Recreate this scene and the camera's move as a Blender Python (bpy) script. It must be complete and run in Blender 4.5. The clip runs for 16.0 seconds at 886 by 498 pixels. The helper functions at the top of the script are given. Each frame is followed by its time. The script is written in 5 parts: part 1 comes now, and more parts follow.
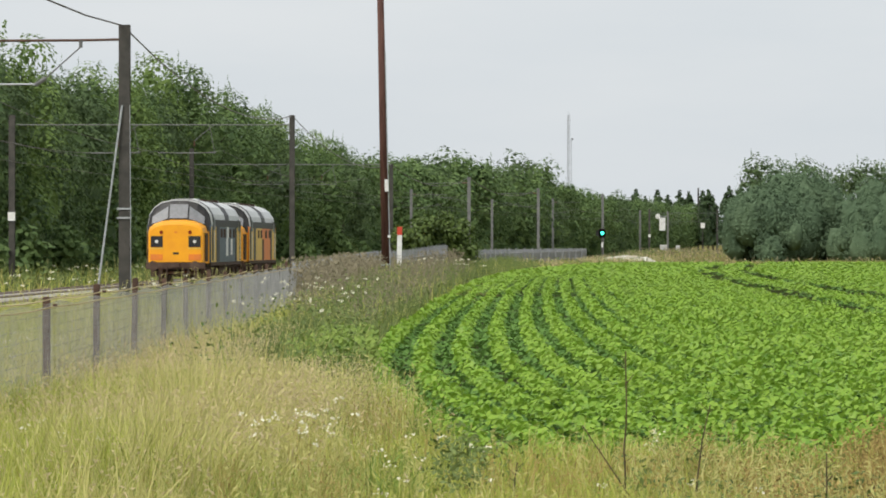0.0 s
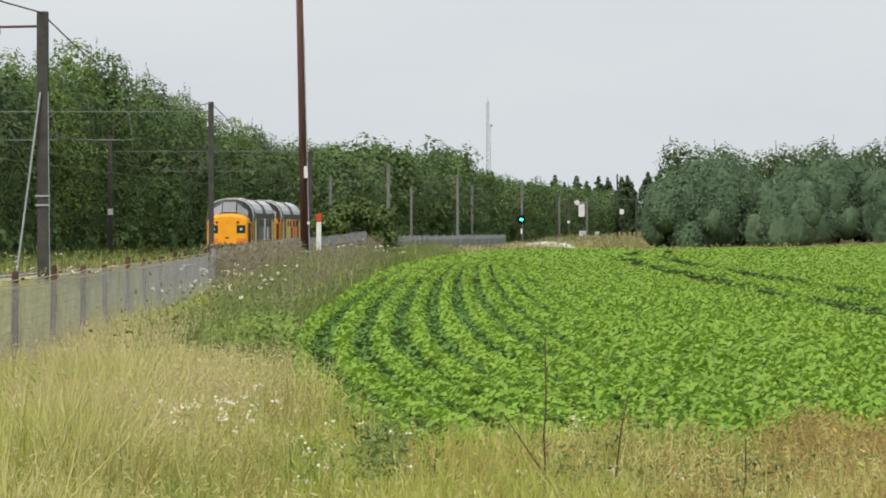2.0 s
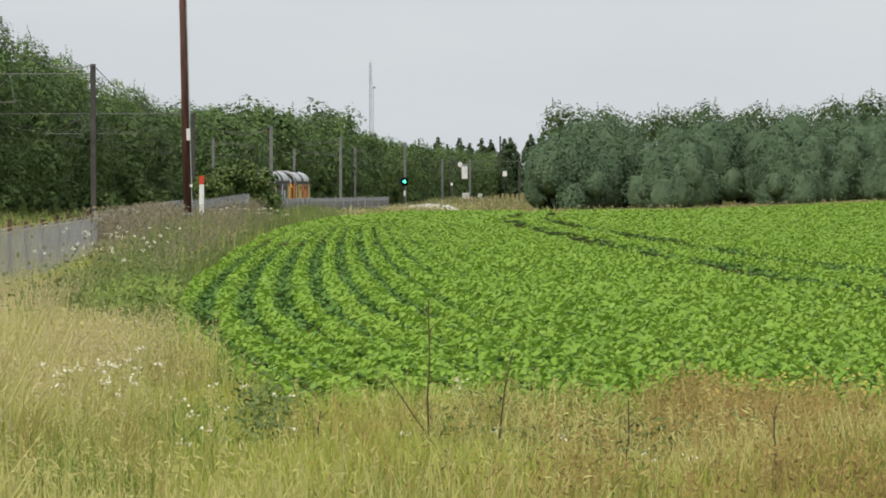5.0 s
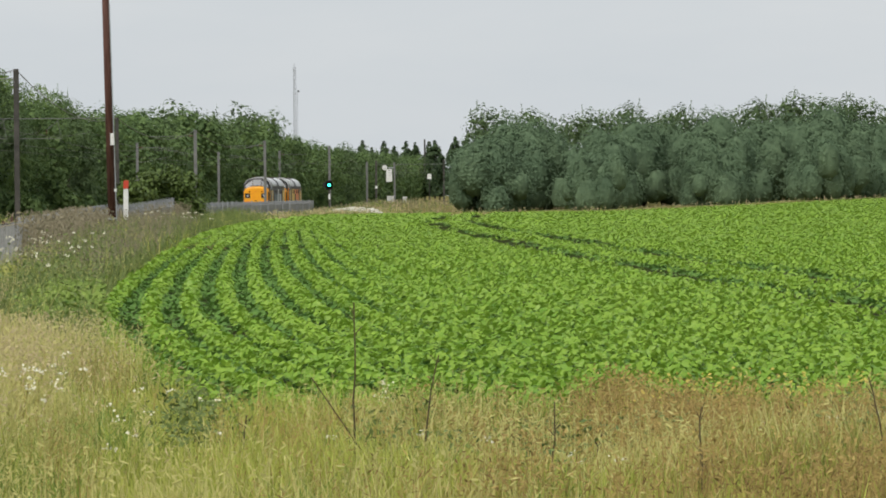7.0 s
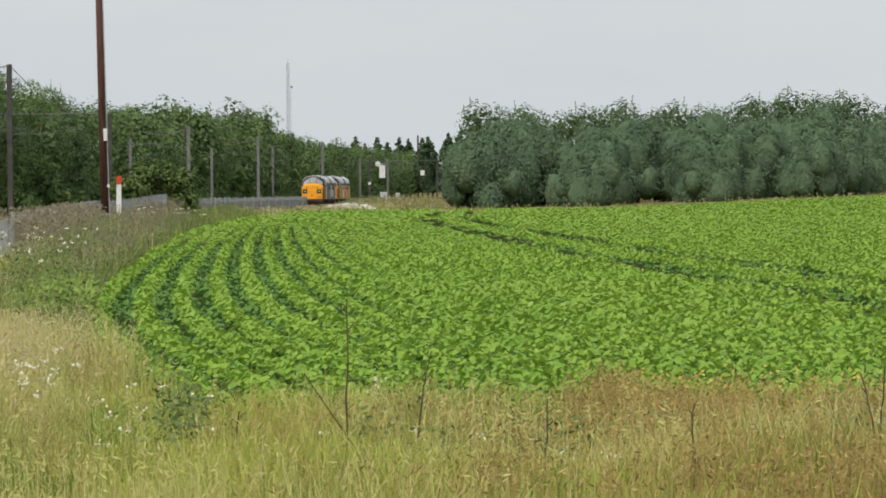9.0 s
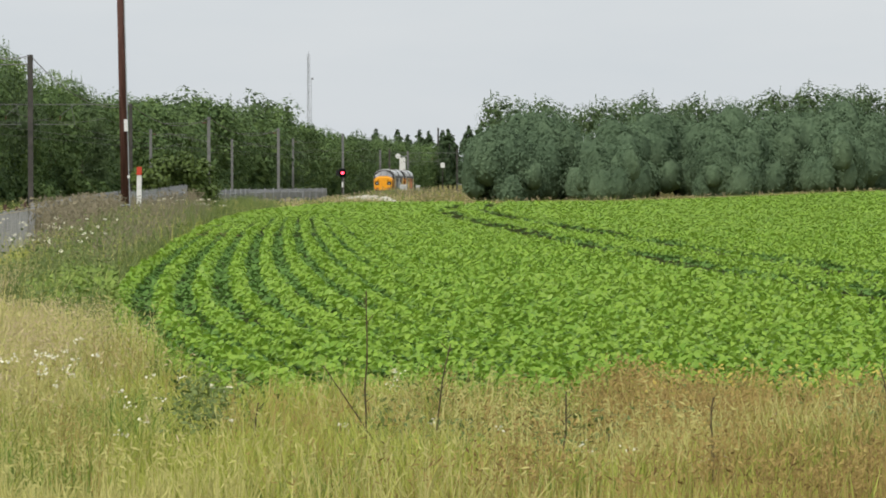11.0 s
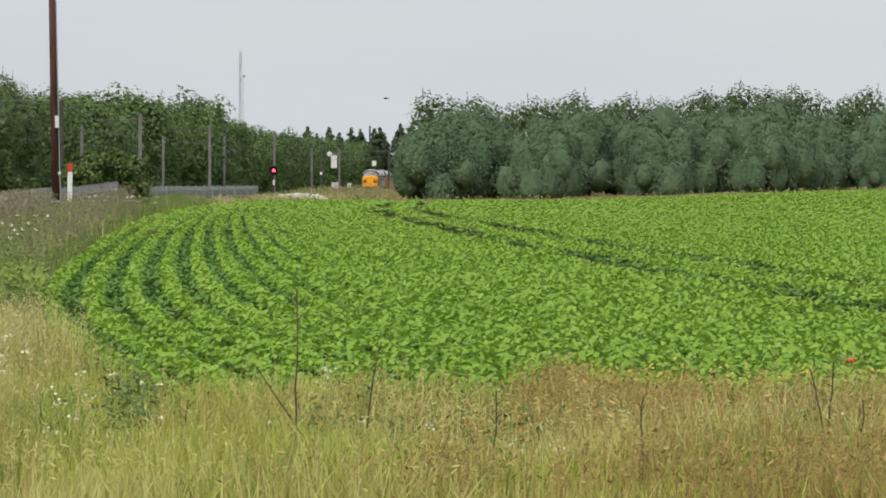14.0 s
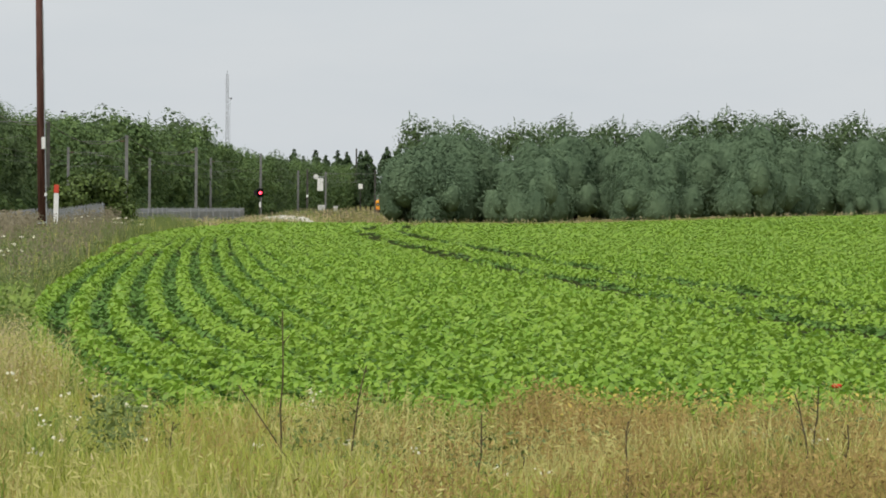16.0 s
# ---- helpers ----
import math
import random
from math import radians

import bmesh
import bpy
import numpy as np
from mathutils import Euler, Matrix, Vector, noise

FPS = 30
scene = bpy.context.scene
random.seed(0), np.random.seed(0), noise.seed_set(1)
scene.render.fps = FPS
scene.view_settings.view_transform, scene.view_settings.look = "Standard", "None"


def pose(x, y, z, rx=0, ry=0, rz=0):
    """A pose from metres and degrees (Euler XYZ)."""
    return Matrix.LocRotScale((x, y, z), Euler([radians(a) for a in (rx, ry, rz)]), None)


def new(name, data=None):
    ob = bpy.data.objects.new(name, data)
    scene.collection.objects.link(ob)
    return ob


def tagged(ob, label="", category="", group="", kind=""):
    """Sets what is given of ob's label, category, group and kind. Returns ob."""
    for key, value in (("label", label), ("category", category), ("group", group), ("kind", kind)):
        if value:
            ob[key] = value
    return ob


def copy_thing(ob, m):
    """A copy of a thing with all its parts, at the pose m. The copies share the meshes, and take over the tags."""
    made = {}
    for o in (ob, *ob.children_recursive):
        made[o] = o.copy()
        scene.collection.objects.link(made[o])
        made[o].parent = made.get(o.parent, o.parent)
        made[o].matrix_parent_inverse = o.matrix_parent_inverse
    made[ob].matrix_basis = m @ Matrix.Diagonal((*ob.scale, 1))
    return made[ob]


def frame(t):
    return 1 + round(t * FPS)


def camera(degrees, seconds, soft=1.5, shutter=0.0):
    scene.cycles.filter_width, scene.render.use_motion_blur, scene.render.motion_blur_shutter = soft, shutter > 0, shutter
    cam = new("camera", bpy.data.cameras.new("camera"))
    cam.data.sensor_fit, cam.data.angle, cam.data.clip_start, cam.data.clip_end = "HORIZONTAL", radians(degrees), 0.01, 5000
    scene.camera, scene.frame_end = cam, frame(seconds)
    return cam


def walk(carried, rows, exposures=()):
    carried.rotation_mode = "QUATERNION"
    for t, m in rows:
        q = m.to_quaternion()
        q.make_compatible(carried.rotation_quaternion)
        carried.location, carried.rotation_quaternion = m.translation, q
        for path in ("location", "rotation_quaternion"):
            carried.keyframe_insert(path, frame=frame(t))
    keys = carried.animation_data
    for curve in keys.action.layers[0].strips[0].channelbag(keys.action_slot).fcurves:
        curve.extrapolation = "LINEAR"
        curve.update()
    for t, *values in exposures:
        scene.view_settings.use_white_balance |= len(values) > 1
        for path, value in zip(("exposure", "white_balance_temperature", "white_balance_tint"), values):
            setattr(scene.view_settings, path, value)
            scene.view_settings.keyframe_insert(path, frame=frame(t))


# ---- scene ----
cam = camera(14.186, 16.0, soft=1.8)
EYE = 1.7
# seconds, yaw to the right, pitch, roll: held in the hand, turning with the train
ROWS = [
    (0.0, -0.000, -0.073, -0.000),
    (0.5, 0.388, 0.360, -0.131),
    (1.0, 0.609, 0.359, -0.079),
    (1.5, 0.917, 0.052, 0.071),
    (2.0, 1.297, -0.291, 0.115),
    (2.5, 1.616, -0.672, 0.223),
    (3.0, 1.849, -0.849, 0.233),
    (3.5, 2.166, -0.852, 0.273),
    (4.0, 2.341, -0.821, 0.178),
    (4.5, 2.619, -0.854, 0.123),
    (4.7, 2.856, -0.908, 0.153),
    (6.8, 4.244, -0.839, 0.551),
    (7.0, 4.381, -0.866, 0.551),
    (7.5, 4.756, -0.841, 0.253),
    (8.0, 5.046, -0.921, 0.129),
    (8.5, 4.884, -0.914, 0.193),
    (9.0, 4.494, -0.926, 0.427),
    (9.2, 4.312, -0.990, 0.427),
    (11.3, 4.160, -1.076, 0.103),
    (11.5, 4.132, -1.139, 0.103),
    (12.0, 4.206, -1.224, 0.103),
    (12.5, 4.521, -1.105, 0.039),
    (13.0, 4.848, -0.879, -0.192),
    (13.5, 5.234, -0.906, -0.190),
    (14.0, 5.284, -1.072, -0.183),
    (14.5, 4.961, -1.073, -0.033),
    (15.0, 4.733, -1.030, 0.123),
    (15.5, 5.059, -0.859, -0.111),
    (16.0, 5.508, -0.695, -0.490),
]
walk(cam, [(t, pose(0, 0, EYE, 0, 0, -yaw) @ pose(0, 0, 0, 90 + pitch, 0, 0) @ pose(0, 0, 0, 0, 0, -roll)) for t, yaw, pitch, roll in ROWS],
     [(0, 0.14), (2, 0.12), (4.5, 0.05), (7, 0.0), (9.2, 0.0), (11.3, 0.07), (12.5, 0.06), (14, 0.02), (16, 0.0)])

# ---- light ----
SUN_EL, SUN_AZ = radians(52), radians(215)
world = bpy.data.worlds.new("overcast_sky")
scene.world = world
world.use_nodes = True
wn, wl = world.node_tree.nodes, world.node_tree.links
wn.clear()
sky = wn.new("ShaderNodeTexSky")
sky.sky_type, sky.sun_disc, sky.sun_elevation, sky.sun_rotation = "NISHITA", False, SUN_EL, SUN_AZ
sky.dust_density, sky.air_density = 4.0, 1.0
tc, mp = wn.new("ShaderNodeTexCoord"), wn.new("ShaderNodeMapping")
mp.inputs["Scale"].default_value = (2.2, 2.2, 9.0)
cloud, ramp = wn.new("ShaderNodeTexNoise"), wn.new("ShaderNodeValToRGB")
cloud.inputs["Scale"].default_value, cloud.inputs["Detail"].default_value, cloud.inputs["Roughness"].default_value = 1.6, 6.0, 0.55
ramp.color_ramp.elements[0].position, ramp.color_ramp.elements[1].position = 0.3, 0.7
ramp.color_ramp.elements[0].color, ramp.color_ramp.elements[1].color = (0.61, 0.66, 0.70, 1), (0.72, 0.745, 0.76, 1)
dim, mixs, bg, wout = wn.new("ShaderNodeVectorMath"), wn.new("ShaderNodeMix"), wn.new("ShaderNodeBackground"), wn.new("ShaderNodeOutputWorld")
dim.operation = "SCALE"
dim.inputs["Scale"].default_value = 0.10
mixs.data_type = "RGBA"
mixs.inputs["Factor"].default_value = 0.93
wl.new(tc.outputs["Generated"], mp.inputs["Vector"])
wl.new(mp.outputs["Vector"], cloud.inputs["Vector"])
wl.new(cloud.outputs["Fac"], ramp.inputs["Fac"])
wl.new(sky.outputs["Color"], dim.inputs[0])
wl.new(dim.outputs["Vector"], mixs.inputs["A"])
wl.new(ramp.outputs["Color"], mixs.inputs["B"])
wl.new(mixs.outputs["Result"], bg.inputs["Color"])
wl.new(bg.outputs["Background"], wout.inputs["Surface"])
sun_data = bpy.data.lights.new("sun", "SUN")
sun_data.energy, sun_data.angle, sun_data.color = 2.7, radians(25), (1.0, 0.96, 0.9)
sun = new("sun", sun_data)
sun.matrix_world = pose(0, 0, 60, 90 - math.degrees(SUN_EL), 0, 180 - math.degrees(SUN_AZ))


# ---- materials ----
def mat(name, a, b=None, rough=0.8, metal=0.0, scale=6.0, bump=0.0, fine=60.0, island=0.0, leaf=0.0, glow=0.0, spec=0.3, stretch=(1, 1, 1), relief=0.02):
    """A surface that wanders from colour a to b by noise at two scales (and from piece to piece), with fine relief."""
    m = bpy.data.materials.new(name)
    m.use_nodes = True
    n, l = m.node_tree.nodes, m.node_tree.links
    n.clear()
    out, p = n.new("ShaderNodeOutputMaterial"), n.new("ShaderNodeBsdfPrincipled")
    b = b or tuple(c * 0.75 for c in a)
    geo, mp = n.new("ShaderNodeNewGeometry"), n.new("ShaderNodeMapping")
    co = n.new("ShaderNodeTexCoord")
    mp.inputs["Scale"].default_value = stretch
    l.new(co.outputs["Object"], mp.inputs["Vector"])
    big, small = n.new("ShaderNodeTexNoise"), n.new("ShaderNodeTexNoise")
    big.inputs["Scale"].default_value, big.inputs["Detail"].default_value = scale, 4.0
    small.inputs["Scale"].default_value, small.inputs["Detail"].default_value = fine, 2.0
    l.new(mp.outputs["Vector"], big.inputs["Vector"])
    l.new(mp.outputs["Vector"], small.inputs["Vector"])
    mix = n.new("ShaderNodeMath")
    mix.operation = "MULTIPLY_ADD"
    mix.inputs[1].default_value = 0.35
    l.new(small.outputs["Fac"], mix.inputs[0])
    l.new(big.outputs["Fac"], mix.inputs[2])
    fac = mix.outputs["Value"]
    if island:
        isl = n.new("ShaderNodeMath")
        isl.operation = "MULTIPLY_ADD"
        isl.inputs[1].default_value = island
        l.new(geo.outputs["Random Per Island"], isl.inputs[0])
        l.new(fac, isl.inputs[2])
        fac = isl.outputs["Value"]
    cr = n.new("ShaderNodeValToRGB")
    mid = 0.67 + island / 2
    cr.color_ramp.elements[0].position, cr.color_ramp.elements[1].position = max(0.0, mid - 0.2 - island / 2.5), min(1.0, mid + 0.2 + island / 2.5)
    cr.color_ramp.elements[0].color, cr.color_ramp.elements[1].color = (*a, 1), (*b, 1)
    l.new(fac, cr.inputs["Fac"])
    l.new(cr.outputs["Color"], p.inputs["Base Color"])
    p.inputs["Roughness"].default_value, p.inputs["Metallic"].default_value = rough, metal
    p.inputs["Specular IOR Level"].default_value = spec
    if bump:
        bp = n.new("ShaderNodeBump")
        bp.inputs["Strength"].default_value, bp.inputs["Distance"].default_value = bump, relief
        l.new(mix.outputs["Value"], bp.inputs["Height"])
        l.new(bp.outputs["Normal"], p.inputs["Normal"])
    if glow:
        p.inputs["Emission Color"].default_value, p.inputs["Emission Strength"].default_value = (*a, 1), glow
    surf = p.outputs["BSDF"]
    if leaf:
        tr, ms = n.new("ShaderNodeBsdfTranslucent"), n.new("ShaderNodeMixShader")
        ms.inputs["Fac"].default_value = leaf
        l.new(cr.outputs["Color"], tr.inputs["Color"])
        l.new(p.outputs["BSDF"], ms.inputs[1])
        l.new(tr.outputs["BSDF"], ms.inputs[2])
        surf = ms.outputs["Shader"]
    l.new(surf, out.inputs["Surface"])
    return m


M = {
    "earth": mat("earth_and_thatch", (0.10, 0.11, 0.035), (0.22, 0.18, 0.08), 1.0, scale=0.6, fine=9, bump=0.6, spec=0.0),
    # soil toned to a greenish near-black: leaf shade over it is painted in
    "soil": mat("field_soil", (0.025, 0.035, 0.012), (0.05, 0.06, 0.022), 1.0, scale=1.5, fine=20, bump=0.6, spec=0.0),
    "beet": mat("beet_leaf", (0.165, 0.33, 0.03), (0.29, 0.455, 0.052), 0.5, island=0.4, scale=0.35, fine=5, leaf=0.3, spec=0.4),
    # darker copy of the beet leaf: the shade between rows, put into colour
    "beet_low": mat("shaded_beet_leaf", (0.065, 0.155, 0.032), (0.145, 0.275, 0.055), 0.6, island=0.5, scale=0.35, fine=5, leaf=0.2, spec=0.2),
    "grass": mat("green_grass", (0.16, 0.225, 0.032), (0.47, 0.50, 0.105), 0.7, island=0.6, scale=0.4, fine=4, leaf=0.25),
    "lush": mat("lush_grass", (0.085, 0.165, 0.022), (0.25, 0.345, 0.07), 0.65, island=0.5, scale=0.5, fine=4, leaf=0.25),
    "straw": mat("straw_grass", (0.37, 0.355, 0.10), (0.60, 0.565, 0.22), 0.8, island=0.6, scale=0.4, fine=4, leaf=0.2),
    "sorrel": mat("brown_seeded_weed", (0.15, 0.09, 0.033), (0.47, 0.355, 0.125), 0.85, island=0.6, scale=0.6, fine=5, leaf=0.15),
    "weed": mat("dark_weed_leaf", (0.07, 0.115, 0.028), (0.185, 0.24, 0.07), 0.6, island=0.45, scale=0.8, fine=6, leaf=0.2),
    "petal": mat("white_petal", (0.72, 0.68, 0.48), (0.82, 0.80, 0.66), 0.6, leaf=0.2),
    "yellow_petal": mat("yellow_petal", (0.50, 0.38, 0.07), (0.66, 0.52, 0.13), 0.6, leaf=0.2),
    "purple": mat("purplish_seed_head", (0.15, 0.13, 0.085), (0.29, 0.255, 0.17), 0.9, island=0.6, scale=0.6, fine=5, leaf=0.15),
    "panicle": mat("pale_panicle", (0.47, 0.375, 0.205), (0.66, 0.545, 0.33), 0.9, island=0.5, scale=0.6, fine=5, leaf=0.2),
    "poppy": mat("poppy_petal", (0.7, 0.05, 0.02), (0.8, 0.09, 0.03), 0.5, leaf=0.3),
    "stalk": mat("dead_stalk", (0.06, 0.05, 0.025), (0.13, 0.10, 0.05), 0.9, scale=12),
    # wood leaves: noise patches paint lit billows and shadow gaps, bluish tones paint haze
    "wood_leaf": mat("wood_leaf", (0.068, 0.118, 0.052), (0.16, 0.235, 0.08), 0.7, island=0.28, scale=0.42, fine=3.0, leaf=0.25, spec=0.1, bump=0.3, relief=0.2),
    "wood_leaf_dark": mat("dark_wood_leaf", (0.074, 0.115, 0.058), (0.14, 0.2, 0.085), 0.7, island=0.28, scale=0.42, fine=3.0, leaf=0.25, spec=0.1, bump=0.3, relief=0.2),
    "wood_leaf_pale": mat("pale_wood_leaf", (0.09, 0.15, 0.05), (0.215, 0.305, 0.09), 0.7, island=0.28, scale=0.42, fine=3.0, leaf=0.25, spec=0.1, bump=0.3, relief=0.2),
    "pine_leaf": mat("pine_leaf", (0.015, 0.032, 0.014), (0.05, 0.085, 0.03), 0.65, island=0.6, scale=0.2, fine=2, leaf=0.1),
    "willow_leaf": mat("willow_leaf", (0.112, 0.172, 0.10), (0.18, 0.258, 0.148), 0.9, island=0.2, scale=0.25, fine=2.5, bump=0.4, relief=0.3, leaf=0.3, spec=0.1),
    "bush_leaf": mat("bush_leaf", (0.04, 0.068, 0.018), (0.12, 0.175, 0.042), 0.55, island=0.7, scale=0.5, fine=4, leaf=0.2),
    "bark": mat("bark", (0.05, 0.04, 0.03), (0.12, 0.10, 0.08), 0.95, scale=3, bump=0.8, stretch=(1, 1, 0.2)),
    "pole": mat("creosoted_pole", (0.055, 0.022, 0.016), (0.13, 0.06, 0.045), 0.75, scale=4, bump=0.6, stretch=(4, 4, 0.25)),
    "rust": mat("rusty_steel", (0.065, 0.038, 0.028), (0.14, 0.085, 0.06), 0.8, scale=5, bump=0.4),
    "mast": mat("weathered_mast_steel", (0.048, 0.047, 0.042), (0.092, 0.085, 0.075), 0.7, metal=0.2, scale=3, bump=0.2),
    "pale": mat("grey_palisade_steel", (0.26, 0.27, 0.285), (0.38, 0.39, 0.405), 0.6, metal=0.2, scale=3),
    "mast_pale": mat("pale_mast_steel", (0.15, 0.155, 0.15), (0.22, 0.22, 0.21), 0.7, metal=0.2, scale=3),
    "galv": mat("galvanised_steel", (0.33, 0.35, 0.36), (0.46, 0.48, 0.49), 0.55, metal=0.4, scale=8),
    "mesh": mat("dull_fence_wire", (0.28, 0.28, 0.28), (0.42, 0.42, 0.41), 0.6, metal=0.3, scale=3),
    "wire": mat("overhead_wire", (0.10, 0.09, 0.085), (0.17, 0.15, 0.14), 0.6, metal=0.5),
    "insul": mat("brown_insulator", (0.09, 0.035, 0.02), (0.13, 0.06, 0.04), 0.3),
    "white": mat("white_paint", (0.80, 0.80, 0.78), (0.68, 0.68, 0.65), 0.5, scale=8),
    "red": mat("red_paint", (0.62, 0.06, 0.03), (0.5, 0.07, 0.04), 0.5, scale=8),
    "yellow": mat("warning_yellow_paint", (0.90, 0.40, 0.015), (0.82, 0.34, 0.02), 0.4, scale=2, fine=14),
    "orange": mat("orange_paint", (0.80, 0.23, 0.03), (0.66, 0.2, 0.05), 0.45, scale=2, fine=14),
    "lemon": mat("yellow_side_paint", (0.80, 0.52, 0.08), (0.7, 0.45, 0.1), 0.45, scale=2),
    "black": mat("black_paint", (0.018, 0.018, 0.02), (0.035, 0.033, 0.03), 0.5, scale=3),
    "blue": mat("grey_blue_paint", (0.065, 0.095, 0.12), (0.10, 0.135, 0.165), 0.45, scale=1.5, fine=12),
    "roof": mat("light_grey_roof", (0.50, 0.51, 0.51), (0.66, 0.67, 0.66), 0.5, scale=1.2, fine=9),
    "grime": mat("brake_dust_grime", (0.06, 0.035, 0.025), (0.11, 0.075, 0.055), 0.9, scale=3, bump=0.3),
    "glass": mat("cab_glass", (0.09, 0.10, 0.11), (0.13, 0.14, 0.155), 0.3, spec=0.35),
    "lens": mat("headlamp_lens", (0.75, 0.75, 0.7), (0.65, 0.65, 0.65), 0.3),
    "tail": mat("lamp_red_glass", (0.25, 0.03, 0.01), (0.2, 0.03, 0.01), 0.2),
    "green_glow": mat("green_signal_light", (0.05, 1.0, 0.62), (0.05, 1.0, 0.62), 0.3, glow=4.5),
    "red_glow": mat("red_signal_light", (1.0, 0.05, 0.09), (1.0, 0.05, 0.09), 0.3, glow=6.0),
    "ballast": mat("pale_ballast", (0.24, 0.22, 0.19), (0.40, 0.37, 0.33), 0.95, scale=4, fine=30, bump=0.8, island=0.3),
    "chalk": mat("pale_stone", (0.55, 0.53, 0.45), (0.72, 0.70, 0.62), 0.9, island=0.4),
    "rail": mat("rail_steel", (0.16, 0.10, 0.07), (0.25, 0.2, 0.17), 0.6, metal=0.5),
    "bird": mat("dark_feather", (0.03, 0.03, 0.03), (0.05, 0.05, 0.05), 0.8),
    "haze_steel": mat("distant_lattice_steel", (0.17, 0.18, 0.19), (0.22, 0.23, 0.24), 0.6, metal=0.2),
}


# ---- building helpers ----
def thing(name, label, category, m=None, group="", kind=""):
    ob = tagged(new(name), label, category, group, kind)
    ob.empty_display_size = 0.2
    if m is not None:
        ob.matrix_world = m
    return ob


def part(name, bm, material, parent=None, label="", smooth=False):
    me = bpy.data.meshes.new(name)
    bm.to_mesh(me)
    bm.free()
    for q in (material if isinstance(material, (list, tuple)) else [material]):
        me.materials.append(M[q])
    if smooth:
        me.polygons.foreach_set("use_smooth", [True] * len(me.polygons))
    ob = new(name, me)
    ob.parent = parent
    return tagged(ob, label)


def mass(name, verts, faces, material, parent=None, smooth=False):
    """A mesh from arrays: verts (n, 3), faces (m, 4) or (m, 3)."""
    verts, faces = np.asarray(verts, dtype=np.float32), np.asarray(faces, dtype=np.int32)
    me = bpy.data.meshes.new(name)
    me.vertices.add(len(verts))
    me.vertices.foreach_set("co", verts.ravel())
    k = faces.shape[1]
    me.loops.add(faces.size)
    me.loops.foreach_set("vertex_index", faces.ravel())
    me.polygons.add(len(faces))
    me.polygons.foreach_set("loop_start", np.arange(0, faces.size, k, dtype=np.int32))
    me.polygons.foreach_set("loop_total", np.full(len(faces), k, dtype=np.int32))
    me.materials.append(M[material])
    me.update(calc_edges=True)
    if smooth:
        me.polygons.foreach_set("use_smooth", [True] * len(faces))
    ob = new(name, me)
    ob.parent = parent
    return ob


def box(bm, x0, x1, y0, y1, z0, z1, bevel=0.0, m=None):
    g = bmesh.ops.create_cube(bm, size=1.0, matrix=Matrix.Translation(((x0 + x1) / 2, (y0 + y1) / 2, (z0 + z1) / 2)) @ Matrix.Diagonal((x1 - x0, y1 - y0, z1 - z0, 1)))
    if bevel:
        e = list({e for v in g["verts"] for e in v.link_edges})
        bmesh.ops.bevel(bm, geom=e, offset=bevel, segments=2, affect="EDGES", clamp_overlap=True)
    if m is not None:
        bmesh.ops.transform(bm, matrix=m, verts=[v for v in g["verts"] if v.is_valid])
    return bm


def rod(bm, p, q, r, r2=None, n=8):
    p, q = Vector(p), Vector(q)
    r2 = r if r2 is None else r2
    m = Matrix.Translation((p + q) / 2) @ (q - p).to_track_quat("Z", "Y").to_matrix().to_4x4()
    bmesh.ops.create_cone(bm, cap_ends=True, segments=n, radius1=r, radius2=r2, depth=(q - p).length, matrix=m)
    return bm


def B():
    return bmesh.new()


def smoothstep(t):
    t = np.clip(t, 0, 1)
    return t * t * (3 - 2 * t)


# ---- the lie of the land ----
_ys = np.arange(-80.0, 980.0, 0.5)
_sl = np.interp(_ys, [0, 80, 155, 183, 205, 225, 255, 288, 330, 365, 400, 450, 520, 600], [0.005, 0.022, 0.05, 0.063, 0.077, 0.092, 0.107, 0.122, 0.139, 0.149, 0.158, 0.159, 0.156, 0.147])
_xs = np.cumsum(_sl) * 0.5
_xs += -5.3 - np.interp(232, _ys, _xs)


def track_x(y):
    """The middle of the track that the train runs on."""
    return np.interp(y, _ys, _xs)


_by = np.arange(0.0, 420.0, 0.5)
_bx = np.interp(_by, [20, 28, 30, 32, 34, 37, 40, 45, 52, 65, 82, 97, 108, 159, 200, 240, 280, 345, 420], [1.7, 1.08, 0.92, 0.70, 0.51, 0.29, 0.17, 0.05, 0.0, 0.15, 0.50, 0.92, 1.2, 2.9, 5.2, 8.5, 12.6, 21.0, 33.4])
_bx = np.convolve(np.pad(_bx, 6, mode="edge"), np.ones(13) / 13, mode="valid")


def bend(y):
    """How far the crop rows and the field's edge swing to the right."""
    return np.interp(y, _by, _bx)


def ground_z(x, y):
    x, y = np.asarray(x, dtype=float), np.asarray(y, dtype=float)
    z = 1.0 * smoothstep((x - 32) / 45) * smoothstep((y - 126) / 168)
    off = x - track_x(y)
    z = z + 0.85 * np.exp(-(((x - 26.5) / 7.5) ** 4) - ((y - 414) / 13) ** 2)
    bank = np.exp(-((x - (-2.4 + bend(y) * 0.9)) / 1.3) ** 2) * smoothstep((y - 63) / 56) * smoothstep((266 - y) / 42)
    z = z + 0.30 * bank
    z = z - 0.22 * smoothstep((off + 11) / 3) * smoothstep((4 - off) / 2)
    return z


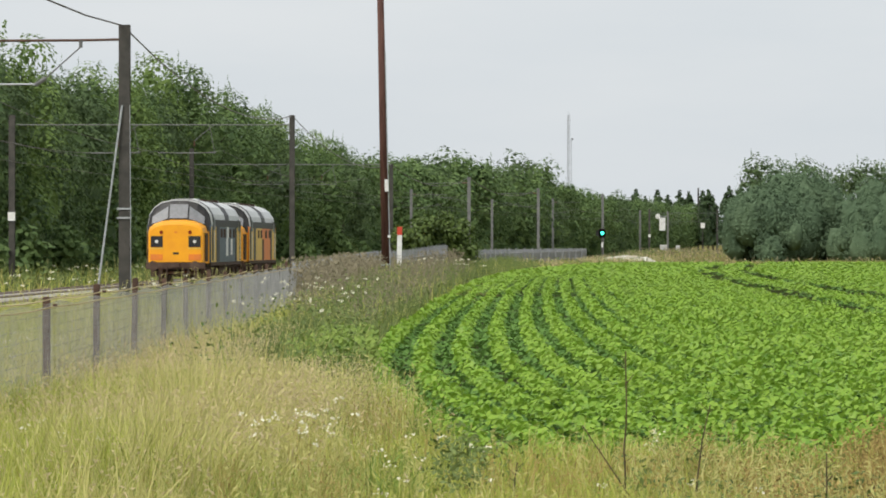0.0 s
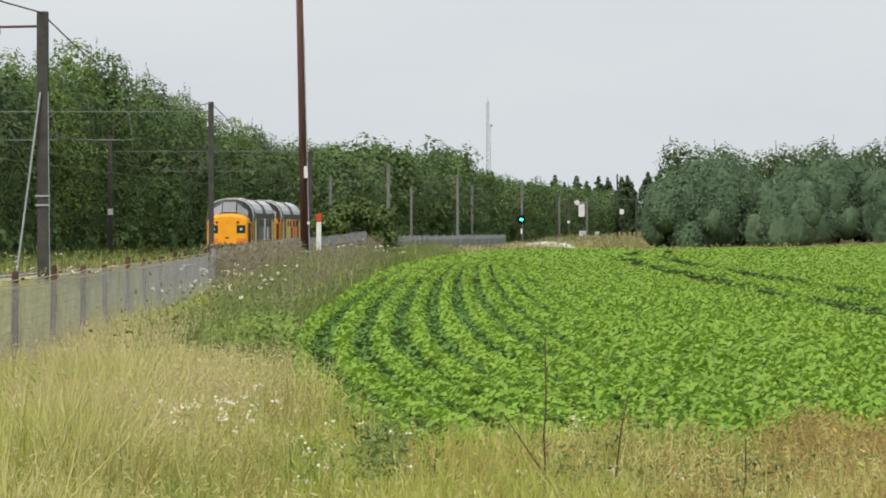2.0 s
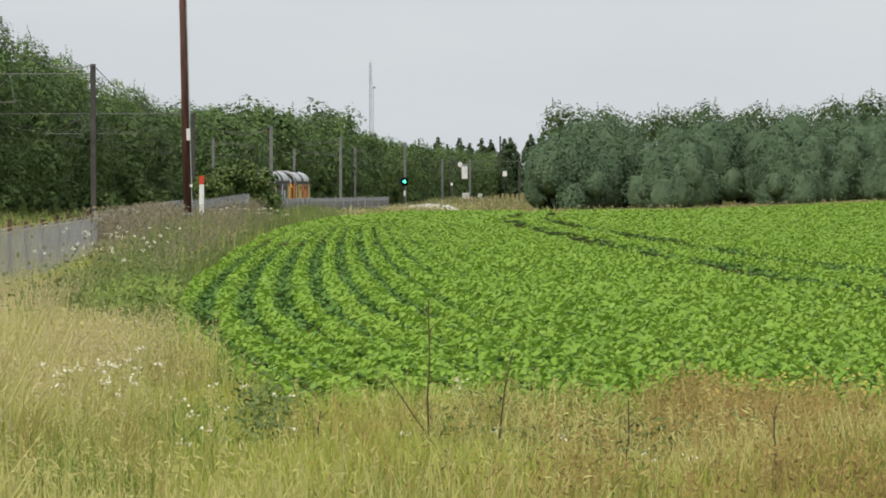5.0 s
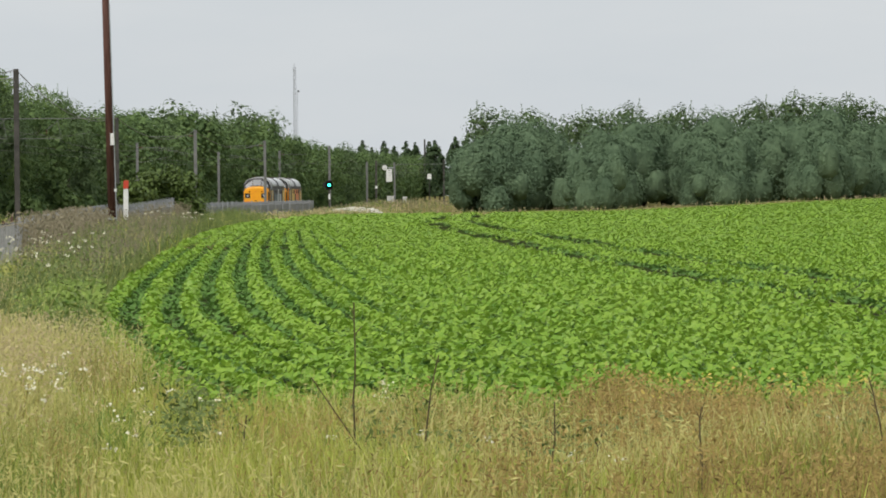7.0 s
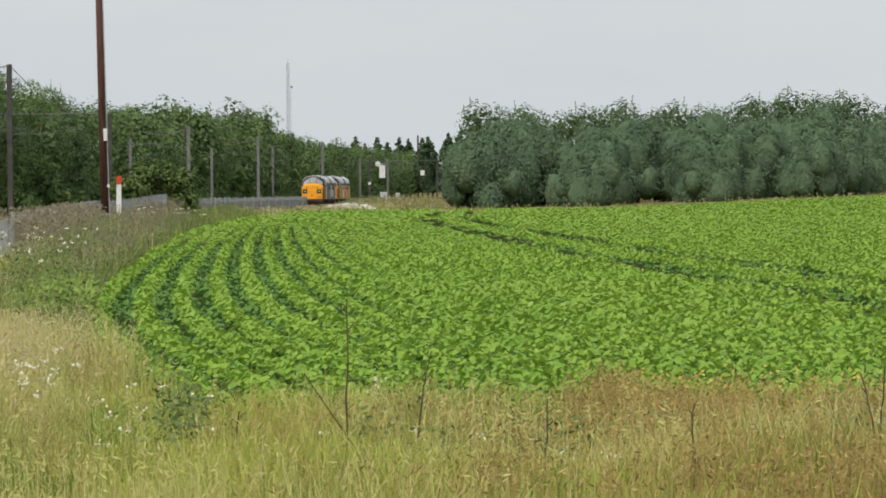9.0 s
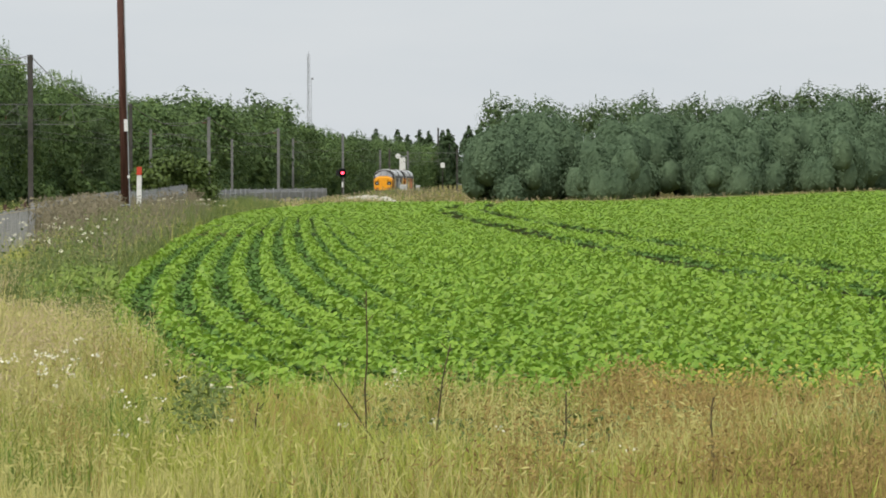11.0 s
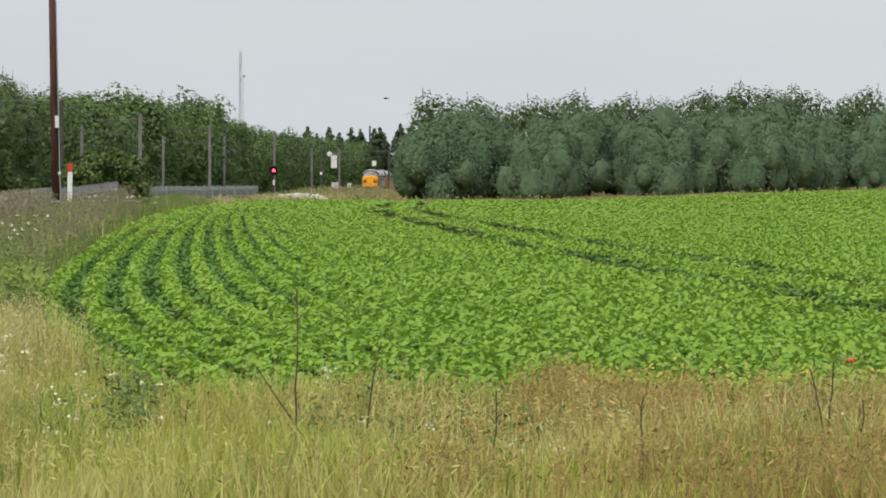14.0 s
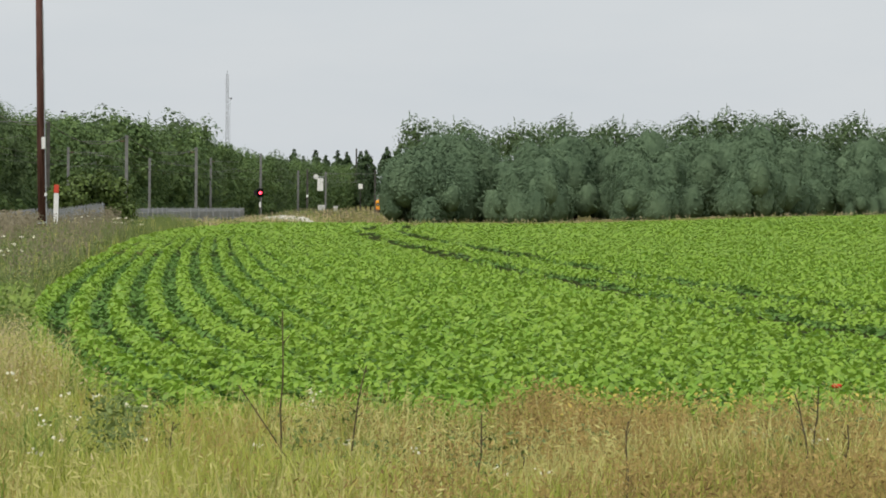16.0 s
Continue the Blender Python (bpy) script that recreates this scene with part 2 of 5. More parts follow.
def make_ground():
    xs = np.unique(np.concatenate([np.linspace(-3000, -90, 12), np.arange(-90, 130, 2.0), np.linspace(130, 3000, 12)]))
    ys = np.unique(np.concatenate([np.linspace(-900, -12, 8), np.arange(-12, 460, 2.0), np.arange(460, 740, 6), np.linspace(740, 4000, 14)]))
    X, Y = np.meshgrid(xs, ys)
    Z = ground_z(X, Y)
    n = len(xs)
    i = (np.arange(len(ys) - 1)[:, None] * n + np.arange(n - 1)).ravel()
    ob = mass("ground", np.stack([X, Y, Z], -1).reshape(-1, 3), np.stack([i, i + 1, i + n + 1, i + n], -1), "earth", smooth=True)
    return tagged(ob, "rough grassy earth reaching to the horizon", "ground", kind="structure")


def field_far(x):
    return 287 + 0.63 * np.maximum(np.asarray(x) - 14, 0)


def make_soil():
    ys = np.arange(24.2, 343, 2.0)
    us = np.concatenate([np.arange(-0.9, 20, 1.0), np.arange(20, 110, 4.0)])
    U, Y = np.meshgrid(us, ys)
    X = U + bend(Y)
    Y = np.minimum(Y, field_far(X))
    Z = ground_z(X, Y) + 0.012
    n = len(us)
    i = (np.arange(len(ys) - 1)[:, None] * n + np.arange(n - 1)).ravel()
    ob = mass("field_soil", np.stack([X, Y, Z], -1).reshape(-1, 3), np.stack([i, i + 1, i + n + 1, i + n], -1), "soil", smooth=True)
    tagged(ob, "tilled soil with the crop's shade painted in dark green", "field", kind="structure")


# ---- plants in the mass ----
def blades(rng, P, h, w, lean, segs=2, droop=0.5):
    """Grass blades at the points P: each a tapering, leaning strip. Returns verts and quads."""
    n = len(P)
    az, side = rng.uniform(0, 2 * np.pi, n), rng.uniform(0, 2 * np.pi, n)
    d = np.stack([np.cos(az), np.sin(az), np.zeros(n)], -1)
    s = np.stack([np.cos(side), np.sin(side), np.zeros(n)], -1)
    lv = []
    for k in range(segs + 1):
        t = k / segs
        c = P + d * (lean * h * (t ** (1 + droop)))[:, None]
        c[:, 2] += h * t * (1 - 0.25 * lean * t)
        ww = (w * (1 - t) ** 0.7 + 0.0006)[:, None]
        lv += [c - s * ww / 2, c + s * ww / 2]
    V = np.stack(lv, 1)
    k = 2 * (segs + 1)
    base = (np.arange(n) * k)[:, None, None]
    F = np.array([[2 * j, 2 * j + 1, 2 * j + 3, 2 * j + 2] for j in range(segs)])[None]
    return V.reshape(-1, 3), (base + F).reshape(-1, 4)


def cards(rng, P, N, size, aspect=1.6, fold=0.25):
    """Folded leaves at the points P, facing about N. Four corners and a raised middle line."""
    n = len(P)
    N = N / (np.linalg.norm(N, axis=1, keepdims=True) + 1e-9)
    a = rng.normal(size=(n, 3))
    a -= N * (a * N).sum(1, keepdims=True)
    a /= np.linalg.norm(a, axis=1, keepdims=True) + 1e-9
    b = np.cross(N, a)
    L, W = (size * aspect / 2)[:, None], (size / 2)[:, None]
    V = np.stack([P - a * L, P + b * W + N * W * fold, P + a * L, P - b * W + N * W * fold], 1)
    F = (np.arange(n) * 4)[:, None] + np.array([0, 1, 2, 3])
    return V.reshape(-1, 3), F


def join(pairs):
    vs, fs, k = [], [], 0
    for v, f in pairs:
        vs.append(v), fs.append(f + k)
        k += len(v)
    return np.concatenate(vs), np.concatenate(fs)


def strewn(rng, n, x0, x1, y0, y1, keep=None):
    P = np.stack([rng.uniform(x0, x1, n), rng.uniform(y0, y1, n), np.zeros(n)], -1)
    if keep is not None:
        P = P[keep(P[:, 0], P[:, 1])]
    P[:, 2] = ground_z(P[:, 0], P[:, 1])
    return P


def patch(x, y, s, seed=0):
    """Smooth noise from 0 to 1 over the plan."""
    v = np.sin(x / s * 1.7 + seed) + np.sin(y / s * 1.3 + 2.1 * seed) + np.sin((x + y) / s * 0.9 + 0.7 * seed) + np.sin((x - 1.6 * y) / s * 0.7 + 1.3 * seed)
    return np.clip(v / 5 + 0.5, 0, 1)


make_ground()
make_soil()


# ---- the crop ----
def make_crop():
    rng = np.random.default_rng(4)
    pairs, under = [], []
    for y0, y1, gap, leaves, size in ((23.8, 42, 0.21, 34, 0.05), (42, 70, 0.26, 26, 0.06), (70, 112, 0.34, 20, 0.066), (112, 175, 0.6, 14, 0.1), (175, 336, 1.2, 11, 0.17)):
        far = y0 > 100
        us = np.arange(-0.87, 95, 0.565)
        ys = np.arange(y0, y1, gap)
        U, Y = np.meshgrid(us, ys)
        U, Y = U.ravel(), Y.ravel()
        Y = Y + rng.uniform(-0.4, 0.4, len(Y)) * gap
        X = U + bend(Y)
        ok = (X / Y > -0.043) & (X / Y < 0.257) & (Y < field_far(X)) & (Y > 24.2 + 0.7 * patch(X, Y * 0, 1.0, 3) + 0.08 * X)
        tram = (np.abs(U - 9.45) < 0.5) | (np.abs(U - 12.0) < 0.5)
        ok &= ~(tram & (rng.uniform(0, 1, len(U)) < 0.93))
        ok &= rng.uniform(0, 1, len(U)) > 0.04 + 0.25 * (patch(X, Y, 3.0, 5) < 0.18)
        X, Y, U = X[ok] + rng.normal(0, 0.025, ok.sum()), Y[ok], U[ok]
        n = len(X)
        vig = 0.85 + 0.3 * patch(X, Y, 4.0, 1) + rng.normal(0, 0.1, n)
        full = 0.115 + 0.085 * smoothstep((U - 2.0) / 3.0) + (0.06 if far else 0.0)
        idx = np.repeat(np.arange(n), leaves)
        m = len(idx)
        az = rng.uniform(0, 2 * np.pi, m)
        # low leaves get the darker copy, which paints shade into the furrows
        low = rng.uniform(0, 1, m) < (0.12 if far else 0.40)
        q = np.sqrt(rng.uniform(0.02, 1, m))
        rad = q * np.where(low, 0.33, full[idx] * np.clip(vig[idx], 0.5, 1.25))
        hgt = (0.25 * vig[idx]) * np.where(low, 0.2, 1 - 0.35 * q ** 2) * (rng.uniform(0.8, 1.06, m) if far else rng.uniform(0.5, 1.1, m))
        P = np.stack([X[idx] + rad * np.cos(az), Y[idx] + rad * np.sin(az) * max(1.2, gap / 0.35), hgt], -1)
        P[:, 2] += ground_z(P[:, 0], P[:, 1])
        N = np.stack([np.cos(az) * (0.25 if far else 0.5), np.sin(az) * (0.25 if far else 0.5), np.full(m, 0.85)], -1) + rng.normal(0, 0.16 if far else 0.33, (m, 3))
        S = size * rng.uniform(0.7, 1.25, m)
        pairs.append(cards(rng, P[~low], N[~low], S[~low], 1.5, 0.3))
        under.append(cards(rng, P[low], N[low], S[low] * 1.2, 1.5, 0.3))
    V, F = join(pairs)
    ob = mass("beet_crop", V, F, "beet")
    tagged(ob, "bright green leafy root crop growing in curved rows", "crop", kind="stuff")
    tagged(mass("shade_toned_leaves", *join(under), "beet_low"), "low leaves with the shade between crop rows painted in", "crop", kind="stuff")


# ---- meadow ----
def make_meadow():
    rng = np.random.default_rng(7)

    def edge(y):
        return -1.0 + bend(y)

    def rough_side(x, y):
        return (x < edge(y) - 0.05) | (y < 24.5 + 0.7 * patch(x, y * 0, 1.0, 3) + 0.08 * x)

    def left_open(x, y):
        return rough_side(x, y) & (x / y > -0.15) & (x / y < 0.245)

    def brown(x, y):
        return np.clip((x - 0.2) / 2.6, 0, 1) * (0.35 + 0.9 * patch(x, y, 1.3, 2))

    near = strewn(rng, 120000, -4.5, 7.0, 16.8, 30.8, left_open)
    mid = strewn(rng, 125000, -9, 1.0, 29.4, 87, lambda x, y: left_open(x, y) & (rng.uniform(0, 1, len(x)) < 42 / y))
    far = strewn(rng, 90000, -30, 6, 84, 238, lambda x, y: left_open(x, y) & (x > track_x(y) + 1.9))
    bank = strewn(rng, 60000, -40, 12, 84, 364, lambda x, y: (x < track_x(y) - 5.2) & (x > track_x(y) - 17))
    verge = strewn(rng, 26000, -4, 26, 232, 400, lambda x, y: (x > np.interp(y, [203, 280, 350, 399], [0.4, 5.6, 14.4, 20.8])) & (x < -0.9 + bend(y)) & (x < np.interp(y, [203, 280, 399], [2.5, 11, 27])))
    knoll = strewn(rng, 9000, 15, 37, 398, 432)
    headland = strewn(rng, 42000, 12, 96, 285, 360, lambda x, y: (y > field_far(x) - 0.6) & (y < field_far(x) + 8))
    every = [near, mid, far, bank, np.concatenate([verge, knoll, headland])]
    sets = {"grass": [], "straw": [], "sorrel": [], "weed": [], "purple": [], "panicle": []}
    for i, P in enumerate(every):
        n = len(P)
        x, y = P[:, 0], P[:, 1]
        u = rng.uniform(0, 1, n)
        br = brown(x, y) * (y < 32) + 0.7 * (y > 397) * (i == 4)
        beige = np.exp(-((x + 2.0) / 0.95) ** 2 - ((y - 35) / 10) ** 2)
        st = np.clip(0.04 + 2.0 * (patch(x, y, 0.9, 4) - 0.50) * np.where((x < -1.8) & (y < 31), 0.3, 1.0) + 0.75 * beige + (0.5 if i == 4 else 0), 0.06, 0.92)
        dull = (0.3 + 0.3 * (i == 3)) * (x < track_x(y) + 6.5) * (i >= 2) + 0.22 * (i == 4)
        weedy = smoothstep((x - (-2.9)) / 0.9) * smoothstep((y - 31) / 6) * (y < 238)
        kind = np.where(u < br * 0.75, 2, np.where(rng.uniform(0, 1, n) < np.maximum(weedy * 0.8, dull), 3, np.where(rng.uniform(0, 1, n) < st, 1, 0)))
        grow = (1.0, 1.15, 1.55, 1.7, 1.0)[i]
        wide = (0.011, 0.014, 0.024, 0.035, 0.04)[i]
        for k, key in enumerate(("grass", "straw", "sorrel", "weed")):
            Q = P[kind == k]
            to = {"straw": "panicle", "sorrel": "purple"}.get(key, key) if i == 4 else key
            m = len(Q)
            if not m:
                continue
            tall = 0.16 + 0.40 * patch(Q[:, 0], Q[:, 1], 0.8, 6)
            h = np.clip(tall * (1.0, 1.25, 0.8, 1.3)[k] * grow * rng.uniform(0.55, 1.25, m), 0.06, 1.0)
            if i == 2:
                h = h * np.where(Q[:, 0] < track_x(Q[:, 1]) + 6, 0.7, 1.0)
            near_dip = 0.72 + 0.28 * smoothstep((Q[:, 1] - 26) / 5.5) + 0.5 * smoothstep((-0.7 - Q[:, 0]) / 1.2) * (Q[:, 1] < 31.5)
            if key == "weed":
                up = rng.uniform(0.15, 1, m)
                W = Q.copy()
                W[:, 2] += h * up * (1.2 if i < 2 else 0.8)
                N = rng.normal(0, 0.6, (m, 3)) + np.array([0, -0.2, 0.6])
                sets[to].append(cards(rng, W, N, (0.026, 0.028, 0.05, 0.12, 0.12)[i] * rng.uniform(0.6, 1.4, m), 1.8, 0.3))
            sets[to].append(blades(rng, Q, h * near_dip, wide * rng.uniform(0.6, 1.4, m), rng.uniform(0.1, 0.65, m), 2))
            if key in ("straw", "sorrel"):
                # seed heads on a part of the stems
                H = Q[rng.uniform(0, 1, m) < 0.16]
                hm = len(H)
                stem = np.clip((0.50 if key == "straw" else 0.42) * np.where(H[:, 1] < 28, 0.78, 1.0) * grow * rng.uniform(0.7, 1.25, hm), 0.1, 1.1)
                lean = rng.uniform(0.05, 0.3, hm)
                sets[to].append(blades(rng, H, stem, np.full(hm, wide * 0.45), lean * 0.3, 2))
                for j in range(4):
                    T = H + np.stack([rng.normal(0, 0.012 * grow, hm), rng.normal(0, 0.012 * grow, hm), stem * (0.80 + 0.07 * j)], -1)
                    N = rng.normal(0, 1, (hm, 3)) * np.array([1, 1, 0.2])
                    sets[to].append(cards(rng, T, N, wide * 0.75 * rng.uniform(0.7, 1.3, hm), 6.0, 0.2))
    # a dark leafy clump at the field's corner and brown tussocks among the sorrel
    W = np.stack([rng.normal(-1.33, 0.22, 6000), rng.normal(44.5, 2.6, 6000), rng.uniform(0.05, 0.58, 6000)], -1)
    W = W[W[:, 0] < edge(W[:, 1]) + 0.1]
    clump = [cards(rng, W, rng.normal(0, 0.5, W.shape) + np.array([0, -0.3, 0.7]), 0.07 * rng.uniform(0.6, 1.3, len(W)), 1.5, 0.3)]
    corner = []
    W = np.stack([rng.normal(0.14, 0.12, 900), rng.normal(23.2, 1.2, 900), rng.uniform(0.08, 0.42, 900)], -1)
    corner.append(cards(rng, W, rng.normal(0, 0.7, W.shape) + np.array([0, -0.3, 0.5]), 0.02 * rng.uniform(0.6, 1.4, len(W)), 2.2, 0.3))
    G = np.repeat(strewn(rng, 26, 1.2, 6.6, 18.5, 25.5), 90, 0)
    G = G + rng.normal(0, 1, G.shape) * np.array([0.10, 0.14, 0]) + np.array([0, 0, 1]) * rng.uniform(0.04, 0.34, (len(G), 1))
    corner.append(cards(rng, G, rng.normal(0, 0.6, G.shape) + np.array([0, -0.3, 0.6]), 0.022 * rng.uniform(0.6, 1.4, len(G)), 2.0, 0.3))
    C = strewn(rng, 150, 1.6, 7.0, 17.5, 24.5, lambda x, y: rng.uniform(0, 1, len(x)) < brown(x, y))
    n = 40 * len(C)
    T = np.repeat(C, 40, 0) + rng.normal(0, 1, (n, 3)) * np.array([0.12, 0.16, 0])
    hh = np.repeat(rng.uniform(0.25, 0.48, len(C)), 40) * rng.uniform(0.6, 1.15, n)
    sets["sorrel"].append(blades(rng, T, hh, np.full(n, 0.006), rng.uniform(0.05, 0.4, n), 2))
    for j in range(4):
        U = T + np.stack([rng.normal(0, 0.02, n), rng.normal(0, 0.02, n), hh * (0.62 + 0.1 * j)], -1)
        sets["sorrel"].append(cards(rng, U, rng.normal(0, 1, (n, 3)) * np.array([1, 1, 0.4]), 0.012 * rng.uniform(0.6, 1.4, n), 2.2, 0.2))
    # a brown hump of seeded weeds that pushes up into the crop
    T = np.stack([rng.normal(3.2, 0.2, 420), rng.normal(25.2, 0.4, 420), np.zeros(420)], -1)
    T[:, 2] = ground_z(T[:, 0], T[:, 1])
    hh = rng.uniform(0.26, 0.5, len(T)) * np.exp(-((T[:, 0] - 3.2) / 0.6) ** 2)
    sets["sorrel"].append(blades(rng, T, hh, np.full(len(T), 0.006), rng.uniform(0.05, 0.4, len(T)), 2))
    for j in range(4):
        U = T + np.stack([rng.normal(0, 0.02, len(T)), rng.normal(0, 0.02, len(T)), hh * (0.6 + 0.12 * j)], -1)
        sets["sorrel"].append(cards(rng, U, rng.normal(0, 1, U.shape) * np.array([1, 1, 0.4]), 0.012 * rng.uniform(0.6, 1.4, len(T)), 2.2, 0.2))
    # tall purplish grasses along the fence
    Q = strewn(rng, 17000, -4.3, 2.5, 84, 215, lambda x, y: (np.abs(x - np.interp(y, [88, 120, 148, 164, 190, 215], [-3.2, -3.3, -2.2, 0.3, -1.0, 1.6])) < 0.7))
    n = len(Q)
    h = rng.uniform(0.75, 1.45, n) * (1 - 0.1 * smoothstep((Q[:, 1] - 125) / 20))
    pur = [blades(rng, Q, h, np.full(n, 0.022), rng.uniform(0.05, 0.3, n), 2)]
    for j in range(3):
        T = Q + np.stack([rng.normal(0, 0.05, n), rng.normal(0, 0.05, n), h * (0.75 + 0.1 * j)], -1)
        pur.append(cards(rng, T, rng.normal(0, 1, (n, 3)) * np.array([1, 1, 0.2]), 0.045 * rng.uniform(0.7, 1.3, n), 3.0, 0.2))
    # brown stems standing over the weedy bank between the fence and the crop
    Q = strewn(rng, 9000, -3.9, 1.5, 58, 175, lambda x, y: (x < edge(y) - 0.3) & (x > np.interp(y, [58, 88, 140, 175], [-2.6, -3.4, -3.9, -3.6])) & (rng.uniform(0, 1, len(x)) < 0.25 + patch(x, y, 1.6, 9)))
    n = len(Q)
    h = rng.uniform(0.35, 0.95, n)
    pur.append(blades(rng, Q, h, np.full(n, 0.015), rng.uniform(0.05, 0.35, n), 2))
    for j in range(2):
        T = Q + np.stack([rng.normal(0, 0.04, n), rng.normal(0, 0.04, n), h * (0.75 + 0.12 * j)], -1)
        pur.append(cards(rng, T, rng.normal(0, 1, (n, 3)) * np.array([1, 1, 0.2]), 0.026 * rng.uniform(0.6, 1.3, n), 3.4, 0.2))
    sets["purple"] += pur
    # long leaning tussocks
    C = np.concatenate([strewn(rng, 330, -4.4, 5.5, 17.5, 46, left_open), strewn(rng, 190, -4.4, -1.7, 17.5, 33, left_open)])
    C = C[rng.uniform(0, 1, len(C)) < 0.9 - 0.6 * brown(C[:, 0], C[:, 1]) * (C[:, 1] < 28)]
    T = np.repeat(C, 80, 0) + rng.normal(0, 1, (80 * len(C), 3)) * np.array([0.12, 0.2, 0])
    T = T[left_open(T[:, 0], T[:, 1])]
    n = len(T)
    sets["lush"] = []
    sets["lush"].append(blades(rng, T, rng.uniform(0.25, 0.62, n) * (0.75 + 0.25 * smoothstep((T[:, 1] - 24) / 8)), rng.uniform(0.006, 0.013, n), rng.uniform(0.3, 1.0, n), 2, 1.0))
    # thin clumps of dry brown stems that rise through the meadow
    C = strewn(rng, 130, -4.6, 0.8, 18, 44, left_open)
    T = np.repeat(C, 24, 0) + rng.normal(0, 1, (24 * len(C), 3)) * np.array([0.09, 0.15, 0])
    T = T[left_open(T[:, 0], T[:, 1])]
    n = len(T)
    hh = rng.uniform(0.3, 0.62, n)
    sets["sorrel"].append(blades(rng, T, hh, np.full(n, 0.005), rng.uniform(0.05, 0.4, n), 2))
    for j in range(3):
        U = T + np.stack([rng.normal(0, 0.015, n), rng.normal(0, 0.015, n), hh * (0.78 + 0.08 * j)], -1)
        sets["sorrel"].append(cards(rng, U, rng.normal(0, 1, (n, 3)) * np.array([1, 1, 0.3]), 0.005 * rng.uniform(0.6, 1.4, n), 5.0, 0.2))
    # feathery pale panicles in the dry middle of the meadow
    Q = np.stack([rng.normal(-2.05, 0.7, 26000), rng.normal(37, 7, 26000), np.zeros(26000)], -1)
    Q = Q[(rng.uniform(0, 1, len(Q)) < 0.35 + 0.9 * patch(Q[:, 0], Q[:, 1] * 0.4, 0.7, 12)) & (Q[:, 1] < 52) & ((Q[:, 0] < -2.0) | (Q[:, 1] < 35))]
    Q = Q[left_open(Q[:, 0], Q[:, 1])]
    n = len(Q)
    h = rng.uniform(0.38, 0.66, n)
    sets["straw"].append(blades(rng, Q, h, np.full(n, 0.005), rng.uniform(0.05, 0.3, n), 2))
    for j in range(4):
        U = Q + np.stack([rng.normal(0, 0.03, n), rng.normal(0, 0.03, n), h * (0.78 + 0.06 * j)], -1)
        sets["panicle"].append(cards(rng, U, rng.normal(0, 1, (n, 3)) * np.array([1, 1, 0.4]), 0.0075 * rng.uniform(0.6, 1.4, n), 5.5, 0.2))
    tagged(mass("corner_weeds", *join(clump), "lush"), "dark green leafy clump at the field's corner", "weeds", kind="stuff")
    tagged(mass("leafy_weeds", *join(corner), "weed"), "green leafy weeds at the field's end", "weeds", kind="stuff")
    names = {"grass": ("meadow_grass", "tall green meadow grass beside the field"), "straw": ("dry_grass", "pale straw-coloured seeding grass"),
             "sorrel": ("brown_weeds", "reddish brown seeded weeds at the field's end"), "purple": ("fence_grass", "tall purplish seeding grass along the fence"), "panicle": ("grass_panicles", "pale feathery grass heads in the dry meadow"), "lush": ("grass_tussocks", "lush green tussocks of long leaning grass"), "weed": ("tall_weeds", "dark leafy weeds along the field's edge")}
    for key, pairs in sets.items():
        V, F = join(pairs)
        tagged(mass(names[key][0], V, F, key), names[key][1], "grass", kind="stuff")


make_crop()
make_meadow()


